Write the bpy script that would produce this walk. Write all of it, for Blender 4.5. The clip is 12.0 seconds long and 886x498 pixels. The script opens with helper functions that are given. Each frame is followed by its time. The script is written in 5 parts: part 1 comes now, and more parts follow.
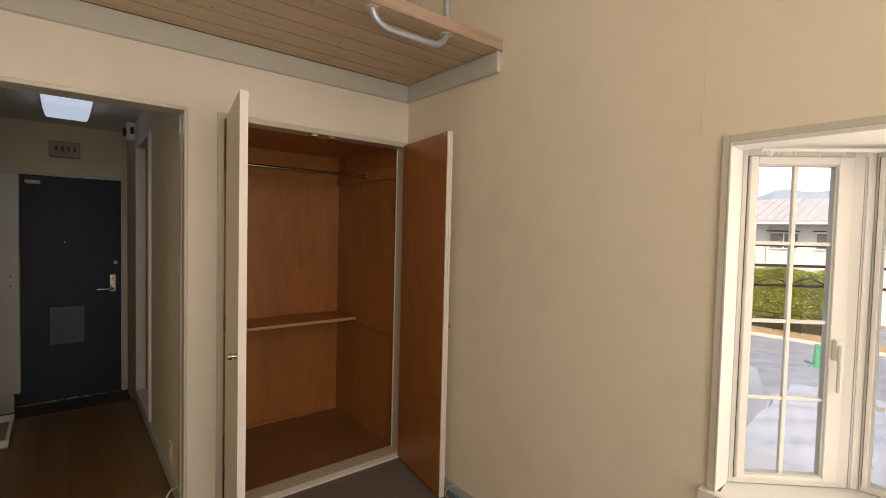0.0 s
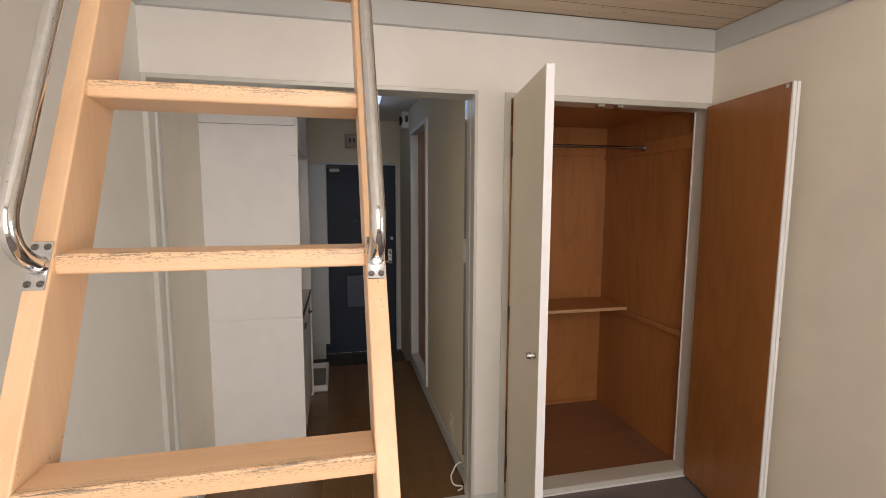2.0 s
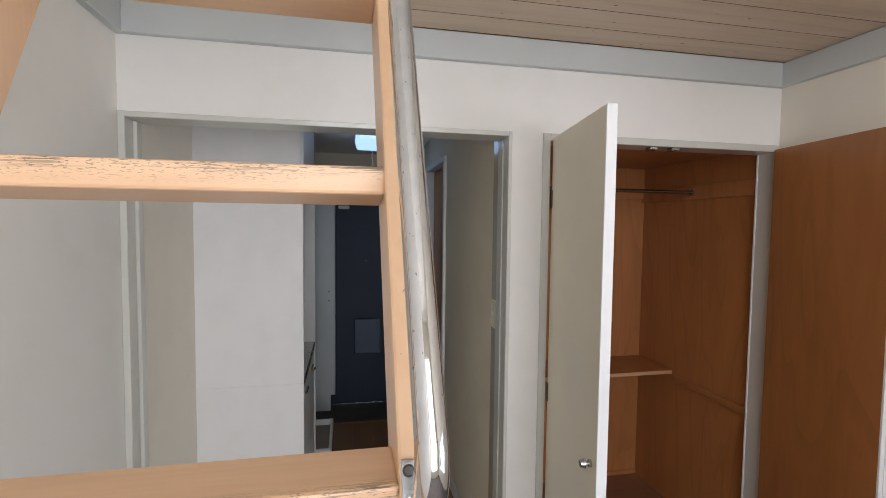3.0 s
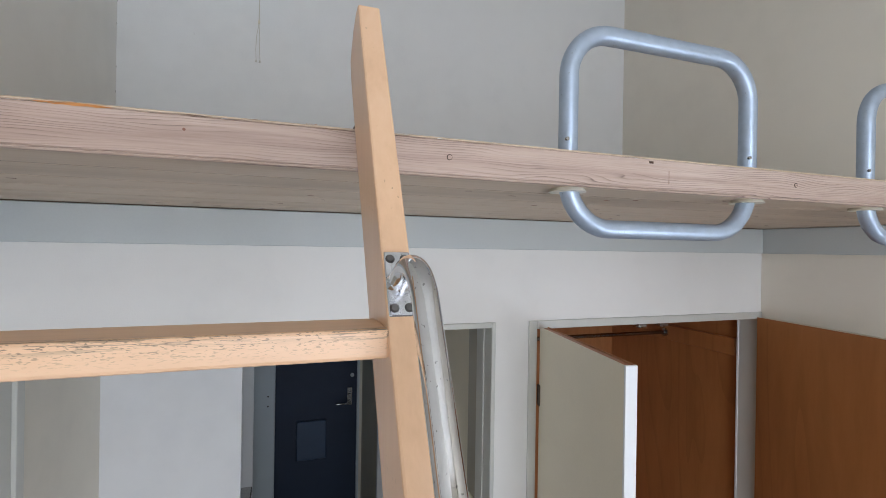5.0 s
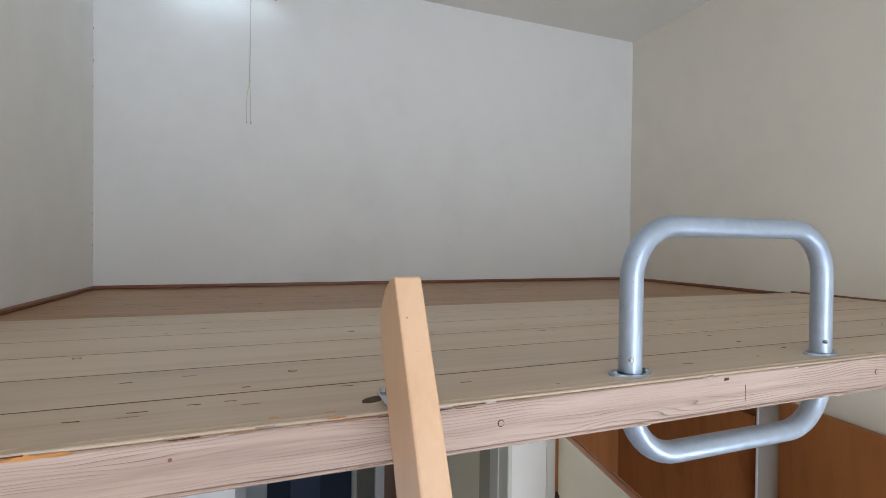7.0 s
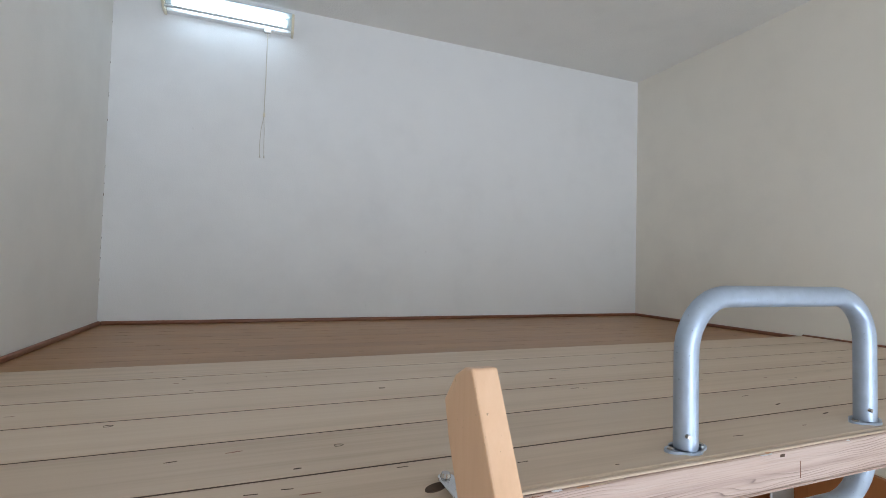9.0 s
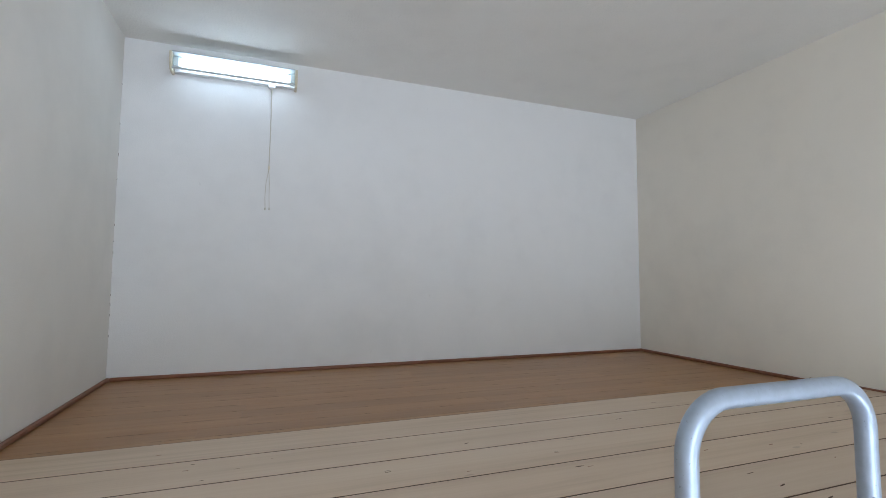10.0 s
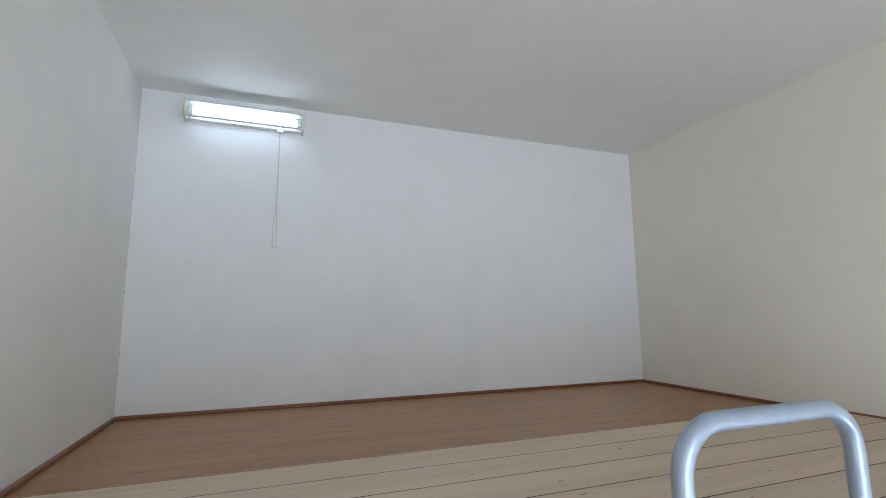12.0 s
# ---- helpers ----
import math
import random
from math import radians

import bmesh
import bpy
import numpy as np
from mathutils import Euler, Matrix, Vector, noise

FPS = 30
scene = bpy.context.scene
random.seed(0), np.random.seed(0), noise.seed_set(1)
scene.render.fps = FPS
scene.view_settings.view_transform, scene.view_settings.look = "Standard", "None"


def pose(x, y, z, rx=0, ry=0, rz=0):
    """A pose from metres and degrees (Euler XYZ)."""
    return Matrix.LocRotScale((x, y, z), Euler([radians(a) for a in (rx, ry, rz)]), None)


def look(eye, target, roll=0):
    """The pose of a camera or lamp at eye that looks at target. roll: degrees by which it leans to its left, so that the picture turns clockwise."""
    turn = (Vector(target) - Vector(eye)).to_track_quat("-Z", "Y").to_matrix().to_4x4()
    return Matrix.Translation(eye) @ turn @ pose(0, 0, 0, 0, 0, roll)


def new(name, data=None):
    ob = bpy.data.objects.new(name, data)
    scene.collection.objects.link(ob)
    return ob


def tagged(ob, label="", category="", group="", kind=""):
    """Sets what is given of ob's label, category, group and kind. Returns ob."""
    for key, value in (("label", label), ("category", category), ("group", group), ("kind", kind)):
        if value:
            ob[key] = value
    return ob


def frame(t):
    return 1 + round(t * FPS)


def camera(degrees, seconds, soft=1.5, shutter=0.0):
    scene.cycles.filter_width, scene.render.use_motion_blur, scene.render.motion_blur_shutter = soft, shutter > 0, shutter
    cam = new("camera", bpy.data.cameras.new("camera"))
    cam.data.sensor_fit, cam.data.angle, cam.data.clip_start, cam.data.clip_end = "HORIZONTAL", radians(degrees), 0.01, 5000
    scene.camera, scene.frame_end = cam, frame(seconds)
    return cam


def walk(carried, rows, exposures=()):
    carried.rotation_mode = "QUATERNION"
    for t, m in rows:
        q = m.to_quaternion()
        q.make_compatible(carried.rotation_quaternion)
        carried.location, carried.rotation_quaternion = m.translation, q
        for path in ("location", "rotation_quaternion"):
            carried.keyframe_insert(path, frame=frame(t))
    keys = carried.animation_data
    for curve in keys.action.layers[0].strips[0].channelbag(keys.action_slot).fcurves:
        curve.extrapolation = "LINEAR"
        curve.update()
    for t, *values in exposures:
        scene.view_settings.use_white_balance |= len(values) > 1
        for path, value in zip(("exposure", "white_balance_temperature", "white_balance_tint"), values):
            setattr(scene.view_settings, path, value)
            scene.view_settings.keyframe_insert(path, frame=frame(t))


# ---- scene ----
cam = camera(87.0, 12.0, soft=0.5)
PATH = [
    (0, (-1.64, -2.386, 1.421), (-0.38, -0.835, 1.343), 1.4),
    (0.5, (-1.773, -2.388, 1.422), (-0.776, -0.662, 1.262), 0.9),
    (1, (-1.865, -2.303, 1.461), (-1.097, -0.467, 1.26), 0.4),
    (1.5, (-1.847, -2.171, 1.451), (-1.251, -0.279, 1.196), 0.5),
    (2, (-1.812, -2.024, 1.489), (-1.377, -0.084, 1.266), 0.2),
    (2.5, (-1.812, -1.844, 1.526), (-1.417, 0.111, 1.375), 0.6),
    (4.5, (-1.832, -1.437, 2.038), (-1.284, 0.486, 1.989), 1.2),
    (5, (-1.867, -1.4, 2.19), (-1.222, 0.493, 2.188), 0.9),
    (5.5, (-1.878, -1.34, 2.29), (-1.178, 0.533, 2.304), 1.6),
    (6, (-1.856, -1.27, 2.431), (-1.169, 0.608, 2.427), 1.7),
    (6.5, (-1.87, -1.266, 2.501), (-1.194, 0.616, 2.476), 0.9),
    (8.5, (-1.963, -1.22, 2.541), (-1.236, 0.643, 2.565), 1.1),
    (9, (-1.969, -1.219, 2.581), (-1.25, 0.646, 2.652), 1.5),
    (9.5, (-1.973, -1.223, 2.653), (-1.264, 0.644, 2.772), 1.0),
    (10, (-1.976, -1.245, 2.712), (-1.277, 0.624, 2.849), 0.4),
    (10.5, (-1.987, -1.262, 2.719), (-1.289, 0.603, 2.905), -0.2),
    (11, (-2.001, -1.278, 2.722), (-1.31, 0.585, 2.949), -0.3),
    (11.5, (-2.004, -1.292, 2.719), (-1.317, 0.568, 2.979), -0.4),
    (12, (-2.004, -1.297, 2.711), (-1.31, 0.558, 2.991), -0.5),
]
EXPOSURES = [(0.0, 1.05, 10100, 22), (0.25, 1.28, 10300, 23), (0.5, 1.48, 10900, 24), (1.0, 1.57, 10400, 26), (1.5, 1.62, 8900, 25), (2.0, 1.64, 7750, 22), (2.5, 1.66, 7000, 19), (4.5, 1.60, 6020, 14), (5.0, 1.57, 5960, 14), (6.5, 1.70, 6020, 14), (8.5, 1.80, 5820, 13), (12.0, 1.80, 5710, 13)]
walk(cam, [(t, look(eye, target, roll)) for t, eye, target, roll in PATH], EXPOSURES)

# ---- world, sun and daylight ----
SUN_DIR = Vector((0.5, 0.4, -0.66)).normalized()
world = bpy.data.worlds.new("sky")
scene.world = world
world.use_nodes = True
wn = world.node_tree.nodes
sky = wn.new("ShaderNodeTexSky")
sky.sky_type = "NISHITA"
sky.sun_disc = False
sky.sun_elevation = math.asin(-SUN_DIR.z)
sky.sun_rotation = math.atan2(-SUN_DIR.x, -SUN_DIR.y)
world.node_tree.links.new(sky.outputs[0], wn["Background"].inputs[0])
wn["Background"].inputs[1].default_value = 0.15
sun_data = bpy.data.lights.new("sun", "SUN")
sun_data.energy, sun_data.angle, sun_data.color = 3.0, radians(0.5), (1.0, 0.975, 0.94)
sun = new("sun", sun_data)
sun.matrix_world = look((-12, -8, 12), Vector((-12, -8, 12)) + SUN_DIR)
day = bpy.data.lights.new("bay_daylight", "AREA")
day.shape, day.size, day.size_y, day.energy, day.color = "RECTANGLE", 1.06, 1.04, 8.8, (0.93, 0.975, 1.0)
day_ob = new("bay_daylight", day)
day_ob.matrix_world = look((0.335, -2.74, 1.15), (-1.0, -2.74, 1.15))

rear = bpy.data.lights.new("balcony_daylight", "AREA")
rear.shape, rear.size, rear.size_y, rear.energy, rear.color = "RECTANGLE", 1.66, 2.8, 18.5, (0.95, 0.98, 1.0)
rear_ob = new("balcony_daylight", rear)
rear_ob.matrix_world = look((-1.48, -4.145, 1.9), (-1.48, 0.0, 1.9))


# ---- materials ----
def shader(name):
    m = bpy.data.materials.new(name)
    m.use_nodes = True
    nt = m.node_tree
    return m, nt, nt.nodes["Principled BSDF"]


def texcoord(nt, scale=(1, 1, 1), rot=(0, 0, 0)):
    c = nt.nodes.new("ShaderNodeTexCoord")
    mp = nt.nodes.new("ShaderNodeMapping")
    mp.inputs["Scale"].default_value = scale
    mp.inputs["Rotation"].default_value = rot
    nt.links.new(c.outputs["Object"], mp.inputs["Vector"])
    return mp.outputs["Vector"]


def noise_tex(nt, vec, scale, detail=4.0, rough=0.55, distort=0.0):
    n = nt.nodes.new("ShaderNodeTexNoise")
    n.inputs["Scale"].default_value = scale
    n.inputs["Detail"].default_value = detail
    n.inputs["Roughness"].default_value = rough
    n.inputs["Distortion"].default_value = distort
    nt.links.new(vec, n.inputs["Vector"])
    return n.outputs["Fac"]


def ramp(nt, fac, stops):
    r = nt.nodes.new("ShaderNodeValToRGB")
    els = r.color_ramp.elements
    while len(els) < len(stops):
        els.new(0.5)
    for e, (p, c) in zip(els, stops):
        e.position = p
        e.color = (*c, 1) if len(c) == 3 else c
    nt.links.new(fac, r.inputs["Fac"])
    return r.outputs["Color"]


def mix(nt, fac, a, b, mode="MIX"):
    x = nt.nodes.new("ShaderNodeMix")
    x.data_type, x.blend_type = "RGBA", mode
    for sock, v in ((x.inputs[0], fac), (x.inputs[6], a), (x.inputs[7], b)):
        if hasattr(v, "links"):
            nt.links.new(v, sock)
        elif isinstance(v, (int, float)):
            sock.default_value = v
        else:
            sock.default_value = (*v, 1)
    return x.outputs[2]


def calc(nt, op, a, b=0.0):
    x = nt.nodes.new("ShaderNodeMath")
    x.operation = op
    for sock, v in ((x.inputs[0], a), (x.inputs[1], b)):
        if hasattr(v, "links"):
            nt.links.new(v, sock)
        else:
            sock.default_value = v
    return x.outputs[0]


def bump(nt, bsdf, height, strength, dist=0.002):
    b = nt.nodes.new("ShaderNodeBump")
    b.inputs["Strength"].default_value = strength
    b.inputs["Distance"].default_value = dist
    nt.links.new(height, b.inputs["Height"])
    nt.links.new(b.outputs["Normal"], bsdf.inputs["Normal"])


def grey(v):
    return (v, v, v)


def paint(name, col, rough=0.5, vary=0.06, relief=0.06, grain=180, metal=0.0, coat=0.0):
    m, nt, b = shader(name)
    v = texcoord(nt)
    big = noise_tex(nt, v, 2.3, 3)
    fine = noise_tex(nt, v, grain, 3)
    dark = tuple(c * (1 - vary * 2) for c in col)
    lite = tuple(min(1, c * (1 + vary)) for c in col)
    nt.links.new(ramp(nt, calc(nt, "ADD", calc(nt, "MULTIPLY", big, 0.75), calc(nt, "MULTIPLY", fine, 0.25)), [(0.3, dark), (0.7, lite)]), b.inputs["Base Color"])
    r = nt.nodes.new("ShaderNodeMapRange")
    r.inputs["To Min"].default_value, r.inputs["To Max"].default_value = rough * 0.85, min(1, rough * 1.2)
    nt.links.new(noise_tex(nt, v, 9, 3), r.inputs["Value"])
    nt.links.new(r.outputs[0], b.inputs["Roughness"])
    b.inputs["Metallic"].default_value = metal
    b.inputs["Coat Weight"].default_value = coat
    bump(nt, b, fine, relief)
    return m


def wallpaper(name, col, relief=0.35, scale=150):
    """Vinyl wallpaper: a fine pebbled emboss, faint seams of tone and light soiling."""
    m, nt, b = shader(name)
    v = texcoord(nt)
    big = noise_tex(nt, v, 0.9, 4, 0.6)
    mid = noise_tex(nt, v, 7, 4)
    fac = calc(nt, "ADD", calc(nt, "MULTIPLY", big, 0.6), calc(nt, "MULTIPLY", mid, 0.4))
    base = ramp(nt, fac, [(0.3, tuple(c * 0.93 for c in col)), (0.5, col), (0.72, tuple(min(1, c * 1.03) for c in col))])
    spots = ramp(nt, noise_tex(nt, texcoord(nt, (1, 1, 0.6)), 38, 2), [(0.76, grey(1)), (0.84, grey(0.9))])
    nt.links.new(mix(nt, 1.0, base, spots, "MULTIPLY"), b.inputs["Base Color"])
    b.inputs["Roughness"].default_value = 0.72
    vo = nt.nodes.new("ShaderNodeTexVoronoi")
    vo.inputs["Scale"].default_value = scale
    nt.links.new(v, vo.inputs["Vector"])
    h = calc(nt, "ADD", calc(nt, "MULTIPLY", vo.outputs["Distance"], 0.6), calc(nt, "MULTIPLY", noise_tex(nt, v, scale * 0.45, 3), 0.6))
    bump(nt, b, h, relief, 0.0015)
    return m


def wood(name, dark, mid, lite, axis=0, rough=0.45, freq=26, stretch=0.05, relief=0.12, knots=0.0, streak=0.0, coat=0.0, by_piece=0.0, rings=0.0, ring_scale=5.0):
    """Wood with the grain along one axis; knots: share of dark knots; streak: dark grain lines."""
    m, nt, b = shader(name)
    sc = [1.0, 1.0, 1.0]
    sc[axis] = stretch
    v = texcoord(nt, sc)
    if by_piece:
        info = nt.nodes.new("ShaderNodeObjectInfo")
        off = nt.nodes.new("ShaderNodeVectorMath")
        off.operation = "ADD"
        nt.links.new(v, off.inputs[0])
        nt.links.new(calc(nt, "MULTIPLY", info.outputs["Random"], 37.0), off.inputs[1])
        v = off.outputs[0]
    g = noise_tex(nt, v, freq, 6, 0.62, 0.6)
    fine = noise_tex(nt, v, freq * 9, 3, 0.6)
    big = noise_tex(nt, texcoord(nt), 2.2, 3)
    fac = calc(nt, "ADD", calc(nt, "MULTIPLY", g, 0.62), calc(nt, "ADD", calc(nt, "MULTIPLY", fine, 0.2), calc(nt, "MULTIPLY", big, 0.18)))
    col = ramp(nt, fac, [(0.33, dark), (0.5, mid), (0.68, lite)])
    if streak:
        line = noise_tex(nt, v, freq * 3.2, 4, 0.7, 0.3)
        col = mix(nt, ramp(nt, line, [(0.52, grey(0)), (0.66, grey(streak))]), col, tuple(c * 0.42 for c in dark))
    if rings:
        low = noise_tex(nt, v, ring_scale, 2, 0.5, 0.5)
        saw = calc(nt, "FRACT", calc(nt, "MULTIPLY", low, 16.0))
        col = mix(nt, ramp(nt, saw, [(0.0, grey(rings)), (0.10, grey(rings * 0.8)), (0.3, grey(0))]), col, tuple(c * 0.45 for c in dark))
    if knots:
        ks = [15.0, 15.0, 15.0]
        ks[axis] = 4.6
        vo = nt.nodes.new("ShaderNodeTexVoronoi")
        vo.inputs["Scale"].default_value = 1.0
        kv = texcoord(nt, ks)
        nt.links.new(kv, vo.inputs["Vector"])
        some = ramp(nt, vo.outputs["Color"], [(0.42, grey(0)), (0.44, grey(1))])
        spot = ramp(nt, vo.outputs["Distance"], [(0.045, grey(1)), (0.07, grey(0))])
        k = calc(nt, "MULTIPLY", calc(nt, "MULTIPLY", some, spot), knots)
        col = mix(nt, k, col, tuple(c * 0.22 for c in dark))
    if by_piece:
        tone = ramp(nt, info.outputs["Random"], [(0.0, grey(1 - by_piece)), (1.0, grey(1.0))])
        col = mix(nt, 1.0, col, tone, "MULTIPLY")
    nt.links.new(col, b.inputs["Base Color"])
    b.inputs["Roughness"].default_value = rough
    b.inputs["Coat Weight"].default_value = coat
    b.inputs["Coat Roughness"].default_value = 0.25
    bump(nt, b, calc(nt, "ADD", g, calc(nt, "MULTIPLY", fine, 0.4)), relief, 0.0015)
    return m


def worn_rung(name, dark, mid, lite):
    """The ladder's rung wood with scuffed, dirty dashes along the grain."""
    m = wood(name, dark, mid, lite, 0, 0.4, 20, 0.08, 0.06, coat=0.15)
    nt = m.node_tree
    b = nt.nodes["Principled BSDF"]
    old = b.inputs["Base Color"].links[0].from_socket
    dash = noise_tex(nt, texcoord(nt, (0.26, 1, 1)), 820, 3, 0.55, 0.2)
    patch = noise_tex(nt, texcoord(nt, (0.5, 1, 1)), 7, 3, 0.6)
    sep = nt.nodes.new("ShaderNodeSeparateXYZ")
    nt.links.new(texcoord(nt), sep.inputs[0])
    front = nt.nodes.new("ShaderNodeMapRange")
    front.inputs["From Min"].default_value, front.inputs["From Max"].default_value = 0.012, -0.001
    nt.links.new(sep.outputs["Y"], front.inputs["Value"])
    top = nt.nodes.new("ShaderNodeMapRange")
    top.inputs["From Min"].default_value, top.inputs["From Max"].default_value = -0.022, -0.004
    nt.links.new(sep.outputs["Z"], top.inputs["Value"])
    amount = calc(nt, "MULTIPLY", ramp(nt, dash, [(0.57, grey(0)), (0.62, grey(1))]), ramp(nt, patch, [(0.36, grey(0)), (0.48, grey(1))]))
    amount = calc(nt, "MULTIPLY", calc(nt, "MULTIPLY", amount, front.outputs[0]), top.outputs[0])
    worn = mix(nt, calc(nt, "MULTIPLY", amount, 0.72), old, (0.085, 0.075, 0.055))
    edge = nt.nodes.new("ShaderNodeMapRange")
    edge.inputs["From Min"].default_value, edge.inputs["From Max"].default_value = -0.011, -0.002
    nt.links.new(sep.outputs["Z"], edge.inputs["Value"])
    long = noise_tex(nt, texcoord(nt, (0.05, 1, 1)), 420, 4, 0.7, 0.3)
    where = noise_tex(nt, texcoord(nt, (1, 0.2, 0.2)), 5, 2, 0.5)
    rub = calc(nt, "MULTIPLY", ramp(nt, long, [(0.50, grey(0)), (0.56, grey(1))]), ramp(nt, where, [(0.40, grey(0)), (0.52, grey(1))]))
    rub = calc(nt, "MULTIPLY", calc(nt, "MULTIPLY", rub, edge.outputs[0]), front.outputs[0])
    nt.links.new(mix(nt, calc(nt, "MULTIPLY", rub, 0.8), worn, (0.06, 0.065, 0.055)), b.inputs["Base Color"])
    return m


def metal(name, col, rough, specks=0.0, brushed=0.1, metallic=1.0):
    m, nt, b = shader(name)
    v = texcoord(nt)
    n = noise_tex(nt, v, 60, 4)
    c = ramp(nt, n, [(0.3, tuple(x * 0.88 for x in col)), (0.7, col)])
    if specks:
        s = noise_tex(nt, texcoord(nt, (1, 0.6, 0.6)), 330, 2)
        c = mix(nt, ramp(nt, s, [(0.69, grey(0)), (0.72, grey(specks))]), c, (0.05, 0.045, 0.04))
    nt.links.new(c, b.inputs["Base Color"])
    b.inputs["Metallic"].default_value = metallic
    r = nt.nodes.new("ShaderNodeMapRange")
    r.inputs["To Min"].default_value, r.inputs["To Max"].default_value = rough * 0.7, rough * 1.35
    nt.links.new(noise_tex(nt, v, 25, 4), r.inputs["Value"])
    nt.links.new(r.outputs[0], b.inputs["Roughness"])
    bump(nt, b, noise_tex(nt, v, 300, 2), brushed * 0.2, 0.0005)
    return m


def glow(name, col, strength):
    m, nt, b = shader(name)
    b.inputs["Base Color"].default_value = (0.85, 0.88, 0.9, 1)
    b.inputs["Emission Color"].default_value = (*col, 1)
    b.inputs["Emission Strength"].default_value = strength
    b.inputs["Roughness"].default_value = 0.4
    return m


def glass(name):
    m, nt, b = shader(name)
    b.inputs["Base Color"].default_value = (0.96, 0.98, 0.98, 1)
    b.inputs["Transmission Weight"].default_value = 1.0
    b.inputs["Roughness"].default_value = 0.0
    b.inputs["IOR"].default_value = 1.45
    return m


def carpet_mat(name, col):
    m, nt, b = shader(name)
    v = texcoord(nt)
    pile = noise_tex(nt, v, 420, 3, 0.7)
    big = noise_tex(nt, v, 3, 4)
    c = ramp(nt, calc(nt, "ADD", calc(nt, "MULTIPLY", pile, 0.6), calc(nt, "MULTIPLY", big, 0.4)), [(0.3, tuple(x * 0.72 for x in col)), (0.7, tuple(x * 1.2 for x in col))])
    nt.links.new(c, b.inputs["Base Color"])
    b.inputs["Roughness"].default_value = 0.95
    bump(nt, b, pile, 0.6, 0.003)
    return m


M_WALL = wallpaper("wallpaper_cream", (0.812, 0.765, 0.668), 0.22, 260)
M_NORTH = wallpaper("wallpaper_north", (0.795, 0.782, 0.742), 0.22, 260)
M_WEST = wallpaper("wallpaper_west", (0.80, 0.785, 0.735), 0.25, 260)
# Loft paper carries the wall lamp's cool cast in its base colour.
M_LOFTWALL = wallpaper("wallpaper_lamp_cooled", (0.785, 0.788, 0.770), 0.3, 260)
# Hall paper: its own yellow tone, with the hall's dimness put into the colour.
M_HALLWALL = wallpaper("wallpaper_yellow_dimmed", (0.71, 0.65, 0.51), 0.4)
M_CEIL = wallpaper("wallpaper_ceiling", (0.80, 0.785, 0.735), 1.0, 130)
M_TRIM = paint("trim_greige", (0.59, 0.59, 0.54), 0.35, 0.03, 0.02, coat=0.45)
M_GLOSS = paint("glossy_greige", (0.50, 0.46, 0.37), 0.14, 0.04, 0.01, coat=0.8)
M_LEDGER = paint("ledger_paint", (0.56, 0.595, 0.585), 0.5, 0.04, 0.05)
M_WHITE = paint("white_paint", (0.775, 0.79, 0.79), 0.35, 0.03, 0.03)
M_PANEL = wallpaper("white_panel", (0.81, 0.81, 0.80), 0.12)
M_DOORFACE = paint("cream_door_face", (0.80, 0.735, 0.585), 0.38, 0.04, 0.05)
M_CARPET = carpet_mat("carpet", (0.20, 0.172, 0.168))
M_VENEER = wood("closet_veneer", (0.335, 0.130, 0.043), (0.405, 0.165, 0.055), (0.455, 0.193, 0.068), 2, 0.38, 6, 0.15, 0.03, coat=0.12, rings=0.18, ring_scale=2.0)
M_EDGE = wood("shelf_edge_band", (0.46, 0.25, 0.13), (0.54, 0.31, 0.17), (0.60, 0.36, 0.21), 0, 0.4, 20, 0.05, 0.03)
M_VENEER_FLOOR = wood("closet_floor_veneer", (0.19, 0.085, 0.045), (0.25, 0.115, 0.06), (0.30, 0.14, 0.075), 0, 0.4, 9, 0.12, 0.03)
M_HALLFLOOR = wood("hall_floor_wood", (0.145, 0.070, 0.022), (0.18, 0.090, 0.030), (0.215, 0.110, 0.040), 1, 0.33, 9, 0.12, 0.04, coat=0.25, by_piece=0.03)
M_LOFTFLOOR = wood("loft_floor_wood", (0.315, 0.152, 0.050), (0.380, 0.197, 0.072), (0.435, 0.240, 0.095), 0, 0.38, 30, 0.04, 0.05, coat=0.12, streak=0.12, by_piece=0.12)
M_DECK = wood("deck_pine", (0.50, 0.383, 0.262), (0.63, 0.495, 0.362), (0.69, 0.565, 0.432), 0, 0.5, 16, 0.035, 0.08, knots=0.28, coat=0.1, by_piece=0.1)
M_FASCIA = wood("worn_pine_edge", (0.37, 0.262, 0.208), (0.48, 0.358, 0.290), (0.56, 0.443, 0.372), 0, 0.62, 62, 0.03, 0.4, streak=0.15)
M_BEECH = wood("ladder_beech", (0.66, 0.41, 0.235), (0.74, 0.475, 0.285), (0.79, 0.535, 0.34), 2, 0.36, 16, 0.05, 0.03, coat=0.25)


def speckle(m, amount=0.6):
    """Small dark nicks on a wood."""
    nt = m.node_tree
    b = nt.nodes["Principled BSDF"]
    old = b.inputs["Base Color"].links[0].from_socket
    spots = noise_tex(nt, texcoord(nt, (1, 1, 0.6)), 210, 2)
    where = noise_tex(nt, texcoord(nt), 9, 2)
    f = calc(nt, "MULTIPLY", ramp(nt, spots, [(0.7, grey(0)), (0.73, grey(amount))]), ramp(nt, where, [(0.5, grey(0)), (0.6, grey(1))]))
    nt.links.new(mix(nt, f, old, (0.14, 0.07, 0.035)), b.inputs["Base Color"])
    return m


